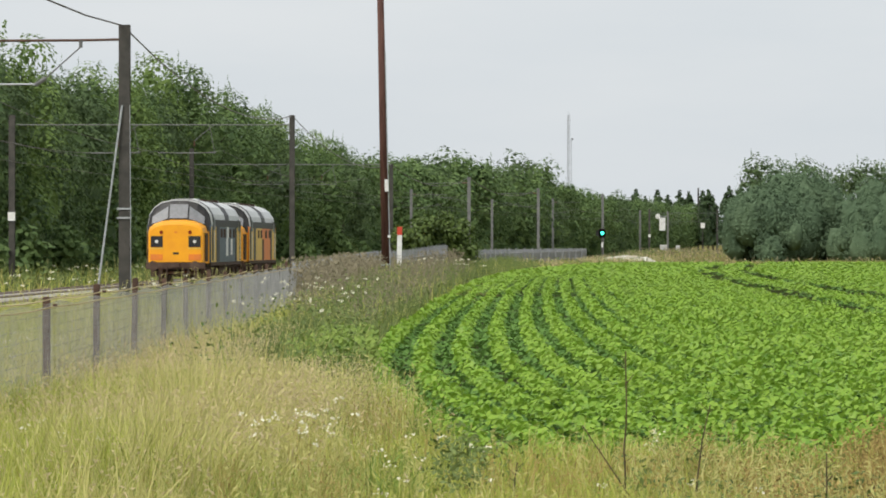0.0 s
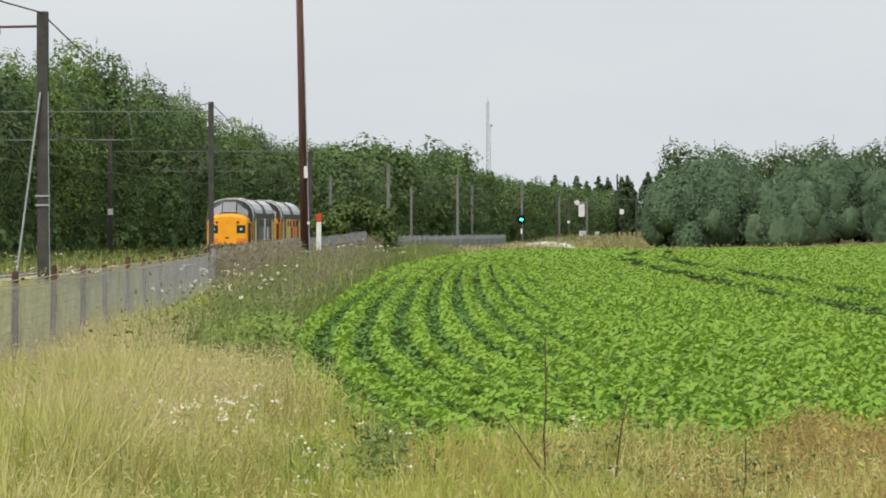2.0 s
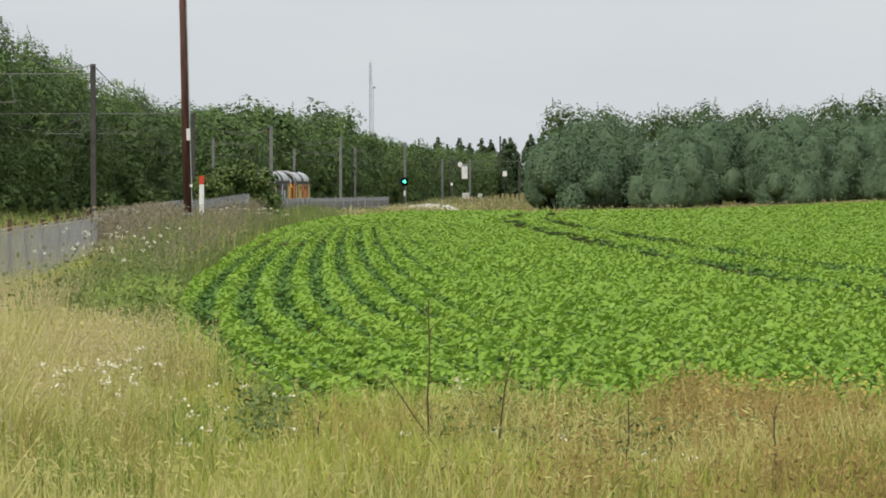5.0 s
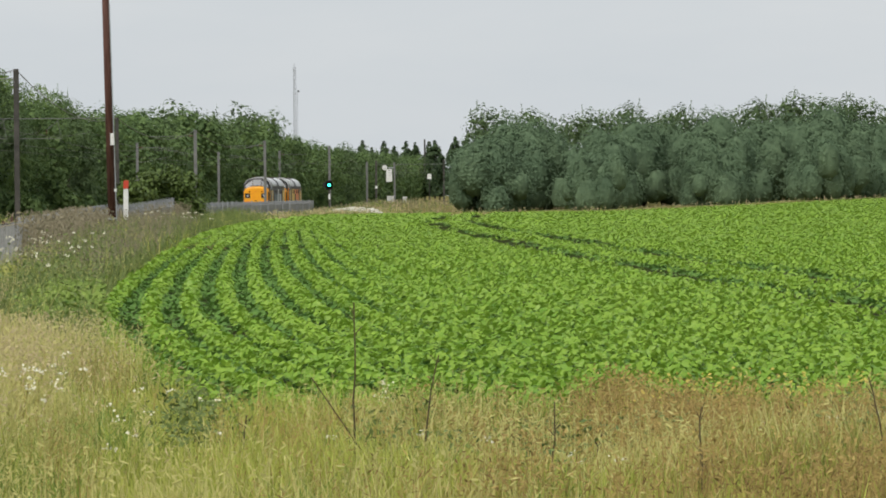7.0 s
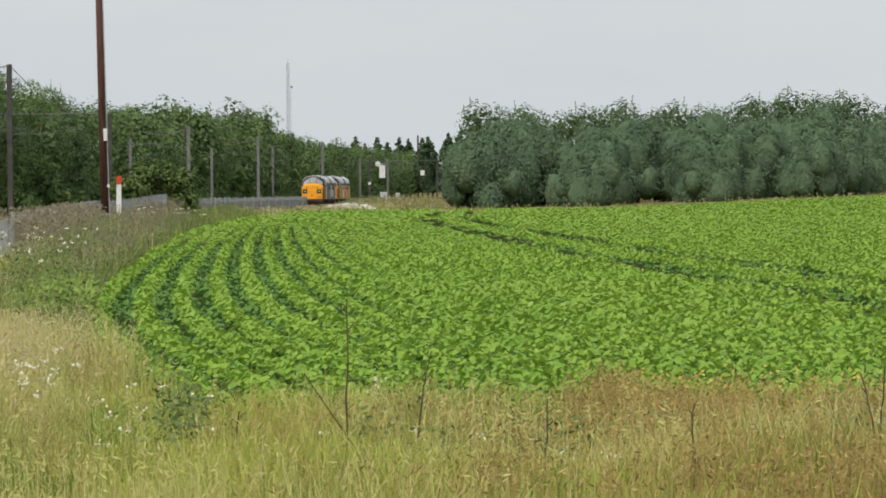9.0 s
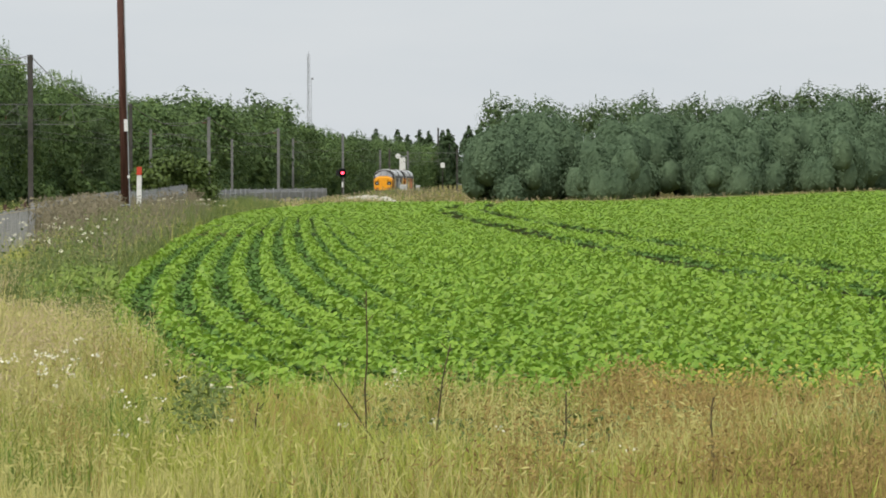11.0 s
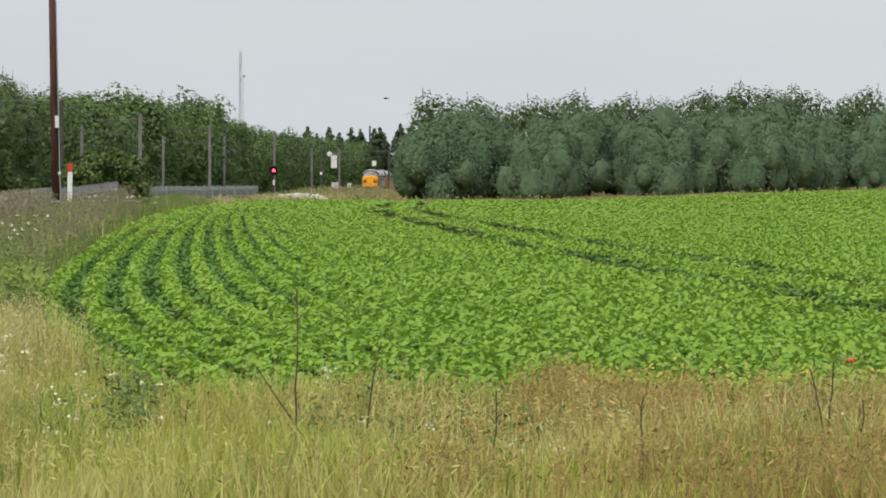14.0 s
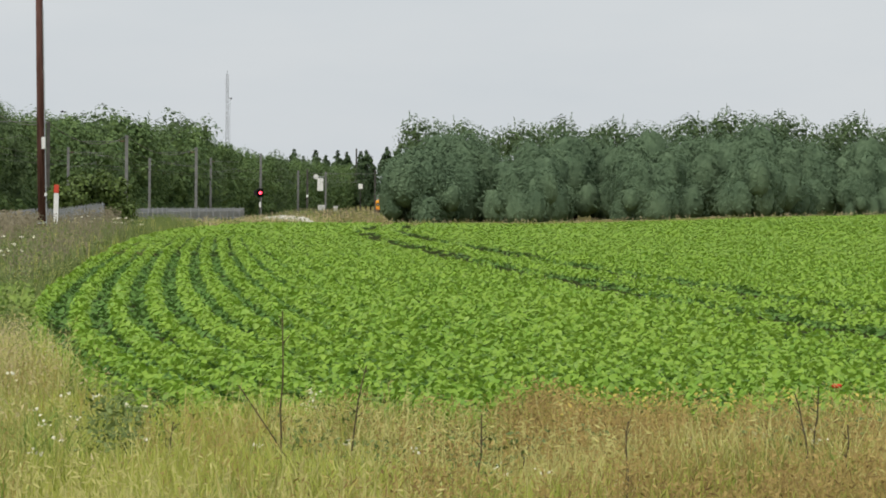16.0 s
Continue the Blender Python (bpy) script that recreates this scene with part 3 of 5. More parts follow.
# ---- trees ----
def crown_mesh(rng, clumps, leaves, size, droop=0.0, aspect=1.5, ruffle=0.45, inner=0.66, fine=False, depth=0.45, shoots=0):
    """Leaves on the outside of many clumps (x, y, z, radius, tallness)."""
    C = np.array(clumps)
    area = C[:, 3] ** 2 * C[:, 4]
    idx = rng.choice(len(C), leaves, p=area / area.sum())
    d = rng.normal(size=(leaves, 3))
    d /= np.linalg.norm(d, axis=1, keepdims=True)
    d[:, 2] = np.where(d[:, 2] < -0.35, -d[:, 2], d[:, 2])
    r = C[idx, 3] * (1.05 - depth * rng.uniform(0, 1, leaves) ** 2)
    r *= 1 + 0.10 * np.sin(4.3 * d[:, 0] + 2.1 * idx + 3 * d[:, 2]) * np.sin(3.7 * d[:, 1] + 1.3 * idx) + 0.06 * np.sin(9 * d[:, 2] + 8 * d[:, 0] + idx)
    P = C[idx, :3] + d * np.stack([r, r, r * C[idx, 4]], -1)
    if droop:
        P[:, 2] -= droop * rng.uniform(0, 1, leaves) ** 2 * (np.abs(d[:, 0]) + np.abs(d[:, 1]))
    N = d + rng.normal(0, ruffle, (leaves, 3)) + np.array([0, 0, 0.2])
    keep = P[:, 2] > 0.1
    V, F = cards(rng, P[keep], N[keep], (size * rng.uniform(0.6, 1.4, leaves))[keep], aspect, 0.3)
    # the dense twiggy inside of each clump, lumpy and a little smaller than its leaves
    vs, fs, k = [V], [F], len(V)
    if shoots:
        # upright young shoots that break the outline
        tops = C[C[:, 3] > 0.3]
        m = rng.integers(0, len(tops), shoots)
        q = rng.normal(0, 0.45, (shoots, 2)) * tops[m, 3:4]
        base = np.column_stack([tops[m, 0] + q[:, 0], tops[m, 1] + q[:, 1], tops[m, 2] + tops[m, 3] * tops[m, 4] * np.sqrt(np.maximum(0.1, 1 - (q ** 2).sum(1) / tops[m, 3] ** 2)) - 0.25])
        long = rng.uniform(0.6, 1.7, shoots)
        i = np.repeat(np.arange(shoots), 12)
        u = np.tile(np.linspace(0, 1, 12), shoots)
        S = base[i] + np.column_stack([rng.normal(0, 0.10, len(i)) * (1.15 - u), rng.normal(0, 0.10, len(i)) * (1.15 - u), u * long[i]])
        V2, F2 = cards(rng, S, rng.normal(0, 1, (len(i), 3)) * np.array([1, 1, 0.3]), min(size, 0.2) * 0.8 * (1.2 - 0.6 * u), 1.9, 0.2)
        vs.append(V2), fs.append(F2 + k)
        k += len(V2)
    if not fine:
        # big leafy sprays fill the inside of each clump
        B2 = np.repeat(C[C[:, 3] > 0.3], 14, 0)
        W = rng.normal(0, 1, (len(B2), 3))
        W *= (B2[:, 3] * inner * rng.uniform(0.3, 1, len(B2)) / np.linalg.norm(W, axis=1))[:, None]
        V3, F3 = cards(rng, B2[:, :3] + W * np.column_stack([np.ones((len(B2), 2)), B2[:, 4]]), W + rng.normal(0, 0.6, W.shape), B2[:, 3] * rng.uniform(0.22, 0.4, len(B2)), 1.5, 0.5)
        V3[:, 2] = np.maximum(V3[:, 2], 0.05)
        vs.append(V3), fs.append(F3 + k)
        return np.concatenate(vs), np.concatenate(fs)
    g = 9
    for x, y, z, r, t in C:
        a, b = np.meshgrid(np.linspace(0, 2 * np.pi, g + 1)[:-1], np.linspace(0.12, np.pi - 0.12, g), indexing="xy")
        ph = rng.uniform(0, 6.28, 4)
        rr = r * inner * (1 + (0.09 * np.sin(3 * a + ph[0]) * np.sin(2 * b + ph[1]) + 0.07 * np.sin(5 * a + ph[2]) * np.sin(5 * b + ph[3]) + rng.uniform(-0.1, 0.1, a.shape)))
        q = np.stack([x + rr * np.sin(b) * np.cos(a), y + rr * np.sin(b) * np.sin(a), np.maximum(0.05, z + t * rr * np.cos(b))], -1).reshape(-1, 3)
        i, j = np.meshgrid(np.arange(g), np.arange(g - 1))
        i, j = i.ravel(), j.ravel()
        vs.append(q)
        fs.append(k + np.stack([j * g + i, (j + 1) * g + i, (j + 1) * g + (i + 1) % g, j * g + (i + 1) % g], -1))
        k += len(q)
    return np.concatenate(vs), np.concatenate(fs)


def trunk_mesh(rng, height, r, limbs, spread):
    bm = B()
    top = Vector((rng.normal(0, 0.2), rng.normal(0, 0.2), height * 0.8))
    mid = Vector((rng.normal(0, 0.1), rng.normal(0, 0.1), height * 0.4))
    rod(bm, (0, 0, -0.2), mid, r, r * 0.7)
    rod(bm, mid, top, r * 0.7, r * 0.15)
    for k in range(limbs):
        t = 0.25 + 0.6 * k / limbs
        a = rng.uniform(0, 2 * math.pi)
        p = mid.lerp(top, max(0, (t - 0.4) / 0.4)) if t > 0.4 else Vector((0, 0, 0)).lerp(mid, t / 0.4)
        q = p + Vector((math.cos(a) * spread, math.sin(a) * spread, height * 0.14))
        rod(bm, p, q, r * 0.35, r * 0.08, 6)
    return bm


def broadleaf(rng, height, width, leaves, size, name="broadleaf_tree", leafmat="wood_leaf", label="dense green broadleaf tree at the wood's edge", spiky=True):
    ob = thing(name, label, "tree", group="trees of the wood")
    clumps = []
    for k in range(30):
        z = rng.uniform(0.04, 0.90)
        prof = math.sqrt(max(0.05, 1 - ((z - 0.42) / 0.6) ** 2))
        a, q = rng.uniform(0, 2 * math.pi), rng.uniform(0.35, 0.85)
        clumps.append((math.cos(a) * width / 2 * prof * q, math.sin(a) * width / 2 * prof * q, z * height, rng.uniform(0.17, 0.29) * width * (0.6 + 0.5 * prof), rng.uniform(1.0, 1.35)))
    if spiky:
        for k in range(3):
            a, q = rng.uniform(0, 2 * math.pi), rng.uniform(0.0, 0.36)
            clumps.append((math.cos(a) * width * q, math.sin(a) * width * q, height * (rng.uniform(0.86, 1.0) - 0.5 * q * q), 0.2, rng.uniform(3.0, 6.0)))
    V, F = crown_mesh(rng, clumps, leaves, size, 0.0, 1.7, 0.22, 0.74, False, 0.26, (46 if leaves > 4000 else 7) if spiky else 0)
    mass("crown", V, F, leafmat, ob)
    part("trunk", trunk_mesh(rng, height, 0.02 * height, 7, width * 0.3), "bark", ob)
    return ob


def pine(rng, height, leaves):
    ob = thing("pine_tree", "dark narrow pine standing above the wood", "tree", group="pines")
    clumps = []
    for k in range(30):
        z = 0.15 + 0.83 * k / 30
        w = height * 0.22 * (1 - z) ** 0.7 + 0.25
        a = rng.uniform(0, 2 * math.pi)
        clumps.append((math.cos(a) * w * 0.6, math.sin(a) * w * 0.6, z * height, w * 0.55 + 0.2, 0.7))
    clumps.append((0, 0, height, 0.25, 3.0))
    V, F = crown_mesh(rng, clumps, leaves, 0.42, 0.3, 2.0)
    mass("crown", V, F, "pine_leaf", ob)
    part("trunk", trunk_mesh(rng, height, 0.017 * height, 6, 0.8), "bark", ob)
    return ob


def willow(rng, height, width, leaves):
    ob = thing("willow_tree", "rounded grey-green willow on the field's far side", "tree", group="willows")
    clumps = []
    for k in range(10):
        a, q = rng.uniform(0, 2 * math.pi), (0.0 if k == 0 else rng.uniform(0.35, 1.0))
        top = math.sqrt(max(0.0, 1 - (q * 0.9) ** 2))
        r = rng.uniform(0.20, 0.29) * width
        clumps.append((math.cos(a) * q * width * 0.34, math.sin(a) * q * width * 0.34, max(r * 0.6, height * top * rng.uniform(0.75, 1.0) - r * 1.1), r, rng.uniform(1.1, 1.5)))
    for k in range(14):
        a, q = rng.uniform(0, 2 * math.pi), rng.uniform(0.3, 1.0)
        clumps.append((math.cos(a) * q * width * 0.42, math.sin(a) * q * width * 0.42, height * rng.uniform(0.05, 0.6), rng.uniform(0.14, 0.22) * width, rng.uniform(1.1, 1.7)))
    V, F = crown_mesh(rng, clumps, leaves, 0.17, 0.6, 1.9, 0.24, 0.77, True, 0.24)
    mass("crown", V, F, "willow_leaf", ob, smooth=True)
    part("trunk", trunk_mesh(rng, height * 0.8, 0.035 * height, 8, width * 0.25), "bark", ob)
    return ob


def shrub(rng, height, width, leaves, size, leafmat, name, label, lobes=()):
    ob = thing(name, label, "bush")
    clumps = []
    for cx, cz, sx, sz in lobes:
        for k in range(16):
            clumps.append((cx + rng.uniform(-1, 1) * sx, rng.uniform(-0.8, 0.8), cz + rng.uniform(-1, 1) * sz, rng.uniform(0.35, 0.6), rng.uniform(0.8, 1.2)))
    for k in range(0 if lobes else 26):
        a, q = rng.uniform(0, 2 * math.pi), math.sqrt(rng.uniform(0, 1))
        z = rng.uniform(0.1, 0.8) * (1 - 0.5 * q * q)
        clumps.append((math.cos(a) * q * width * 0.42, math.sin(a) * q * width * 0.42, height * z, rng.uniform(0.12, 0.2) * width, rng.uniform(0.8, 1.3)))
    V, F = crown_mesh(rng, clumps, leaves, size)
    mass("crown", V, F, leafmat, ob)
    part("stem", trunk_mesh(rng, height * 0.9, 0.05, 5, width * 0.2), "bark", ob)
    return ob


def stand(ob, x, y, turn, s=1.0, first=False):
    m = pose(x, y, float(ground_z(x, y)) - 0.05, 0, 0, turn)
    if first:
        ob.matrix_world = m
        return ob
    o = copy_thing(ob, m)
    o.scale = (s, s, s * 1.0)
    return o


def make_trees():
    rng = np.random.default_rng(21)
    kinds = [broadleaf(rng, 12.6, 7.2, 8200, 0.155), broadleaf(rng, 11.4, 7.6, 8200, 0.155), broadleaf(rng, 13.2, 6.4, 8000, 0.155, leafmat="wood_leaf_pale"), broadleaf(rng, 10.6, 7.0, 7800, 0.155, leafmat="wood_leaf_dark"),
             broadleaf(rng, 11.6, 8.4, 2500, 0.28), broadleaf(rng, 11.0, 9.0, 2500, 0.28), broadleaf(rng, 12.0, 8.0, 2500, 0.28, leafmat="wood_leaf_dark")]
    used = set()

    def put(k, x, y, s):
        stand(kinds[k], x, y, rng.uniform(0, 360), s, first=k not in used)
        used.add(k)

    y = 176.0
    while y < 700:
        for row, off in enumerate((-15.5, -20.5)):
            if row and rng.uniform(0, 1) < 0.5:
                continue
            yy = y + rng.uniform(-2.5, 2.5) + row * 3.0
            put(int(rng.integers(0, 4)) if y < 330 and row == 0 else int(rng.integers(4, 7)), float(track_x(yy)) + off + rng.uniform(-1.4, 1.4), yy, rng.uniform(0.92, 1.03) * float(np.interp(y, [200, 245, 262, 300, 332, 352, 408, 440, 465, 490, 540, 580], [1.0, 1.06, 1.0, 0.96, 0.87, 0.83, 0.99, 1.06, 0.99, 0.86, 0.82, 0.78])))
        y += 5.6 if y < 364 else 7.5
    pines = [pine(rng, 12.0, 2600), pine(rng, 10.5, 2400)]
    spots = [(-23.2, 237), (-24.6, 241)] + [(57 + 3.1 * k + rng.uniform(-1, 1), 707 + rng.uniform(-18, 18)) for k in range(-6, 4)] + [(34 + 4 * k, 728 + rng.uniform(-14, 14)) for k in range(0, 7)]
    for k, (x, yy) in enumerate(spots):
        stand(pines[k % 2], x, yy, rng.uniform(0, 360), rng.uniform(0.9, 1.12) * (1.2 if yy < 360 else 1.0), first=k < 2)
    under = [shrub(rng, 2.8, 4.0, 1000, 0.26, "wood_leaf", "hedge_shrub", "low green shrub under the wood's edge"), shrub(rng, 1.9, 3.2, 900, 0.2, "weed", "bramble", "low bramble mound beside the railway")]
    k = 0
    for y in np.arange(165, 462, 6.4):
        stand(under[k % 2], float(track_x(y)) - 12.6 + rng.uniform(-0.8, 0.8) - (0.8 if k % 2 else 0), float(y), rng.uniform(0, 360), rng.uniform(0.8, 1.2), first=k < 2)
        k += 1
    stand(shrub(rng, 2.8, 4.0, 6500, 0.12, "bush_leaf", "field_edge_bush", "dark green bush at the field's edge", ((-0.75, 2.1, 1.2, 0.6), (1.25, 1.45, 0.35, 0.75), (-0.1, 1.3, 1.2, 0.35), (0.1, 2.3, 0.9, 0.5))), -0.34, 169, 0, first=True)
    # willows along the far side of the field, taller wood behind
    wk = [willow(rng, 10.6, 11.5, 17000), willow(rng, 8.4, 9.5, 13000), willow(rng, 9.4, 10.5, 15000)]
    wspots = [(1, 31.6, 358, 0.95), (0, 37.0, 367, 1.02), (2, 43.5, 360, 0.86), (1, 42.0, 349, 0.7), (0, 49.5, 370, 0.98), (2, 56.0, 361, 0.95), (1, 53.5, 351, 0.75), (0, 63.0, 372, 0.95), (2, 68.5, 367, 1.0), (1, 66.0, 356, 0.8), (0, 76.0, 384, 0.92), (2, 83.0, 381, 0.9), (0, 91.0, 386, 0.9), (1, 80.0, 372, 0.5), (1, 86.0, 372, 0.5), (1, 74.0, 371, 0.45), (2, 98.0, 385, 0.9)]
    seen = set()
    for k, x, y, s in wspots:
        stand(wk[k], x, y, rng.uniform(0, 360), s, first=k not in seen).scale = (s, s, s)
        seen.add(k)
    tall = broadleaf(rng, 11.3, 6.5, 2000, 0.24, leafmat="wood_leaf_dark", label="dark green tree of the wood behind the willows")
    k = 0
    for x in np.arange(37, 114, 3.4):
        stand(tall, float(x + rng.uniform(-1, 1)), 394 + rng.uniform(-4, 9), rng.uniform(0, 360), rng.uniform(0.86, 1.02), first=k == 0)
        k += 1


make_trees()


# ---- railway ----
def sweep(name, offs, ys, material, parent=None, closed=False):
    """A section (offset from the track's middle, height) drawn along the line."""
    ys = np.asarray(ys, dtype=float)
    sec = np.array(offs)
    X = track_x(ys)[:, None] + sec[None, :, 0]
    Z = np.zeros_like(X) + sec[None, :, 1]
    V = np.stack([X, np.repeat(ys[:, None], len(sec), 1), Z], -1)
    k = len(sec)
    m = k if closed else k - 1
    F = [[i * k + j, i * k + (j + 1) % k, (i + 1) * k + (j + 1) % k, (i + 1) * k + j] for i in range(len(ys) - 1) for j in range(m)]
    return mass(name, V.reshape(-1, 3), F, material, parent)


RAIL = -0.05


def make_track(shift, label):
    t = thing("railway_track", label, "railway track", kind="structure")
    ys = np.arange(14, 680, 4.0)
    sweep("ballast_bed", [(shift - 2.1, -0.32), (shift - 1.5, -0.13), (shift + 1.5, -0.13), (shift + 2.1, -0.32)], ys, "ballast", t)
    for s in (-0.75, 0.75):
        c = shift + s
        sweep("rail", [(c - 0.035, RAIL - 0.14), (c - 0.035, RAIL), (c + 0.035, RAIL), (c + 0.035, RAIL - 0.14)], ys, "rail", t, True)


make_track(0.0, "ballasted railway track under the train")
make_track(-3.5, "second ballasted railway track alongside")


# ---- train ----
def section(hw, zb, zs, zt, n=9):
    """Half-round section: sides up to the shoulder zs, then an arch to zt."""
    pts = [(-hw, zb), (-hw, (zb + zs) / 2)]
    for k in range(n + 1):
        a = math.pi * (1 - k / n)
        c, s = math.cos(a), math.sin(a)
        pts.append((hw * math.copysign(abs(c) ** 0.8, c), zs + (zt - zs) * abs(s) ** 0.9))
    return pts + [(hw, (zb + zs) / 2), (hw, zb)]


def loft(bm, stations, cap0=True, cap1=True):
    rings = [[bm.verts.new((x, y, z)) for x, z in pts] for y, pts in stations]
    for r, s in zip(rings, rings[1:]):
        for j in range(len(r)):
            k = (j + 1) % len(r)
            bm.faces.new((r[j], r[k], s[k], s[j]))
    if cap0:
        bm.faces.new(rings[0][::-1])
    if cap1:
        bm.faces.new(rings[-1])
    bmesh.ops.recalc_face_normals(bm, faces=bm.faces)
    return bm


def between(a, b, t):
    return tuple(x + (y - x) * t for x, y in zip(a, b))


def quad_plate(bm, c, thick=0.02):
    """A thin plate over four corners, given round."""
    v = [bm.verts.new(p) for p in c]
    f = bm.faces.new(v)
    f.normal_update()
    n = f.normal.copy()
    r = bmesh.ops.extrude_face_region(bm, geom=[f])
    bmesh.ops.translate(bm, verts=[g for g in r["geom"] if isinstance(g, bmesh.types.BMVert)], vec=n * thick)
    bmesh.ops.recalc_face_normals(bm, faces=bm.faces)
    return bm


L = 17.9
SHORT = 0.84  # the bodies are a little shorter than drawn


def cab_end(ob, face, flip, stripes):
    """Nose, cab, windscreens, lamps, buffers of one end. flip: the far end."""
    T = Matrix.Identity(4) if not flip else Matrix.Translation((0, L, 0)) @ Matrix.Rotation(math.pi, 4, "Z")

    def add(name, bm, material, parent=None, label="", smooth=False):
        bmesh.ops.transform(bm, matrix=T, verts=bm.verts)
        return part(name, bm, material, parent or ob, label, smooth)

    bm = B()
    loft(bm, [(0.62, section(1.06, 1.02, 2.20, 2.58)), (0.66, section(1.13, 0.98, 2.26, 2.68)), (0.85, section(1.17, 0.96, 2.28, 2.74)), (1.85, section(1.22, 0.96, 2.32, 2.80)), (1.98, section(1.28, 0.96, 2.34, 2.82))])
    nose = add("nose", bm, face, label="rounded bright yellow nose", smooth=False)
    # raked windscreen band: three panes with dark pillars
    bm = B()
    loft(bm, [(1.75, section(1.26, 2.30, 2.36, 2.80)), (1.99, section(1.30, 2.30, 2.50, 3.20)), (2.25, section(1.33, 2.30, 2.60, 3.60)), (2.9, section(1.35, 2.30, 2.60, 3.66))])
    cab = add("cab_front", bm, "black", label="black window surround")
    for x0, x1, zl0, zl1, zt0, zt1 in ((-1.10, -0.45, 2.60, 2.83, 2.92, 3.36), (-0.38, 0.38, 2.85, 2.85, 3.44, 3.44), (0.45, 1.10, 2.83, 2.60, 3.36, 2.92)):
        bm = B()
        c = []
        for x, z in ((x0, zl0), (x1, zl1), (x1, zt1), (x0, zt0)):
            c.append((x, 1.70 + (z - 2.80) * 0.64 - 0.035 * (1 - abs(x)), z))
        quad_plate(bm, c[::-1], 0.03)
        add("windscreen", bm, "glass", cab, "pale reflecting cab window")
    for s in (-1, 1):
        bm = B()
        box(bm, s * 0.79 - 0.25, s * 0.79 + 0.25, 0.60, 0.64, 1.64, 2.10)
        panel = add("headlamp_panel", bm, "black", nose, "dark square lamp panel")
        bm = B()
        rod(bm, (s * 0.79, 0.57, 1.87), (s * 0.79, 0.63, 1.87), 0.07, n=14)
        add("headlamp", bm, "lens", ob, "round clear headlamp")
        bm = B()
        box(bm, s * 0.79 - 0.28, s * 0.79 + 0.28, 0.605, 0.63, 1.56, 1.61)
        add("lamp_sill", bm, "lemon", nose)
        bm = B()
        rod(bm, (s * 0.60, 0.58, 2.26), (s * 0.60, 0.66, 2.26), 0.075, n=12)
        add("marker_light", bm, "tail", nose)
        bm = B()
        rod(bm, (s * 0.88, 0.06, 0.86), (s * 0.88, 0.62, 0.86), 0.09, n=10)
        rod(bm, (s * 0.88, 0.0, 0.86), (s * 0.88, 0.06, 0.86), 0.2, n=16)
        add("buffer", bm, "grime", ob, "round rusty brown buffer")
        bm = B()
        box(bm, s * 1.352 - 0.012, s * 1.352 + 0.012, 2.30, 2.95, 1.05, 2.5)
        add("cab_door", bm, "black", ob, "dark recessed cab door")
        bm = B()
        box(bm, s * 1.346 - 0.012, s * 1.346 + 0.012, 1.99, 4.2, 1.01, 2.5)
        add("door_stripe", bm, "lemon", ob)
        bm = B()
        box(bm, s * 1.36 - 0.012, s * 1.36 + 0.012, 3.0, 3.7, 2.35, 2.85, 0.0)
        add("cab_side_window", bm, "glass", ob)
        bm = B()
        box(bm, s * 1.205 - 0.03, s * 1.205 + 0.03, 0.98, 1.9, 1.05, 2.22)
        add("nose_grille", bm, "grime", ob, "dark grille in the nose side")
        bm = B()
        rod(bm, (s * 1.40, 2.98, 1.1), (s * 1.40, 2.98, 2.3), 0.02, n=6)
        add("handrail", bm, "white", ob)
    bm = B()
    box(bm, -0.12, 0.12, 0.605, 0.64, 1.34, 1.42)
    add("nose_catch", bm, "black", nose)
    bm = B()
    box(bm, -0.05, 0.05, 0.605, 0.64, 2.22, 2.30)
    add("nose_bracket", bm, "orange", nose)
    for s in (-1, 1):
        bm = B()
        box(bm, s * 0.80 - 0.26, s * 0.80 + 0.26, 0.602, 0.63, 1.10, 1.34)
        add("access_hatch", bm, "orange", nose, "faded orange hatch")
    bm = B()
    box(bm, -1.25, 1.25, 0.55, 0.75, 0.72, 1.0, 0.03)
    box(bm, -0.18, 0.18, 0.36, 0.55, 0.80, 0.98)
    for x in (-0.55, -0.35, 0.35, 0.55):
        rod(bm, (x, 0.45, 0.85), (x, 0.50, 0.45), 0.03, n=6)
    add("buffer_beam", bm, "grime", ob, "rusty brown buffer beam with hoses")


def bogie(ob, y):
    bm = B()
    for s in (-1, 1):
        box(bm, s * 1.02 - 0.07, s * 1.02 + 0.07, y - 2.4, y + 2.4, 0.55, 0.82, 0.02)
        for k in (-1.8, 0, 1.8):
            box(bm, s * 1.08 - 0.1, s * 1.08 + 0.1, y + k - 0.2, y + k + 0.2, 0.40, 0.75)
    box(bm, -0.95, 0.95, y - 0.4, y + 0.4, 0.55, 0.95)
    g = part("bogie", bm, "grime", ob, "grimy six-wheel bogie")
    for k in (-1.8, 0, 1.8):
        bm = B()
        for s in (-1, 1):
            rod(bm, (s * 0.68, y + k, 0.55), (s * 0.82, y + k, 0.55), 0.55, n=20)
        rod(bm, (-0.7, y + k, 0.55), (0.7, y + k, 0.55), 0.08, n=8)
        part("wheelset", bm, "rail", g)


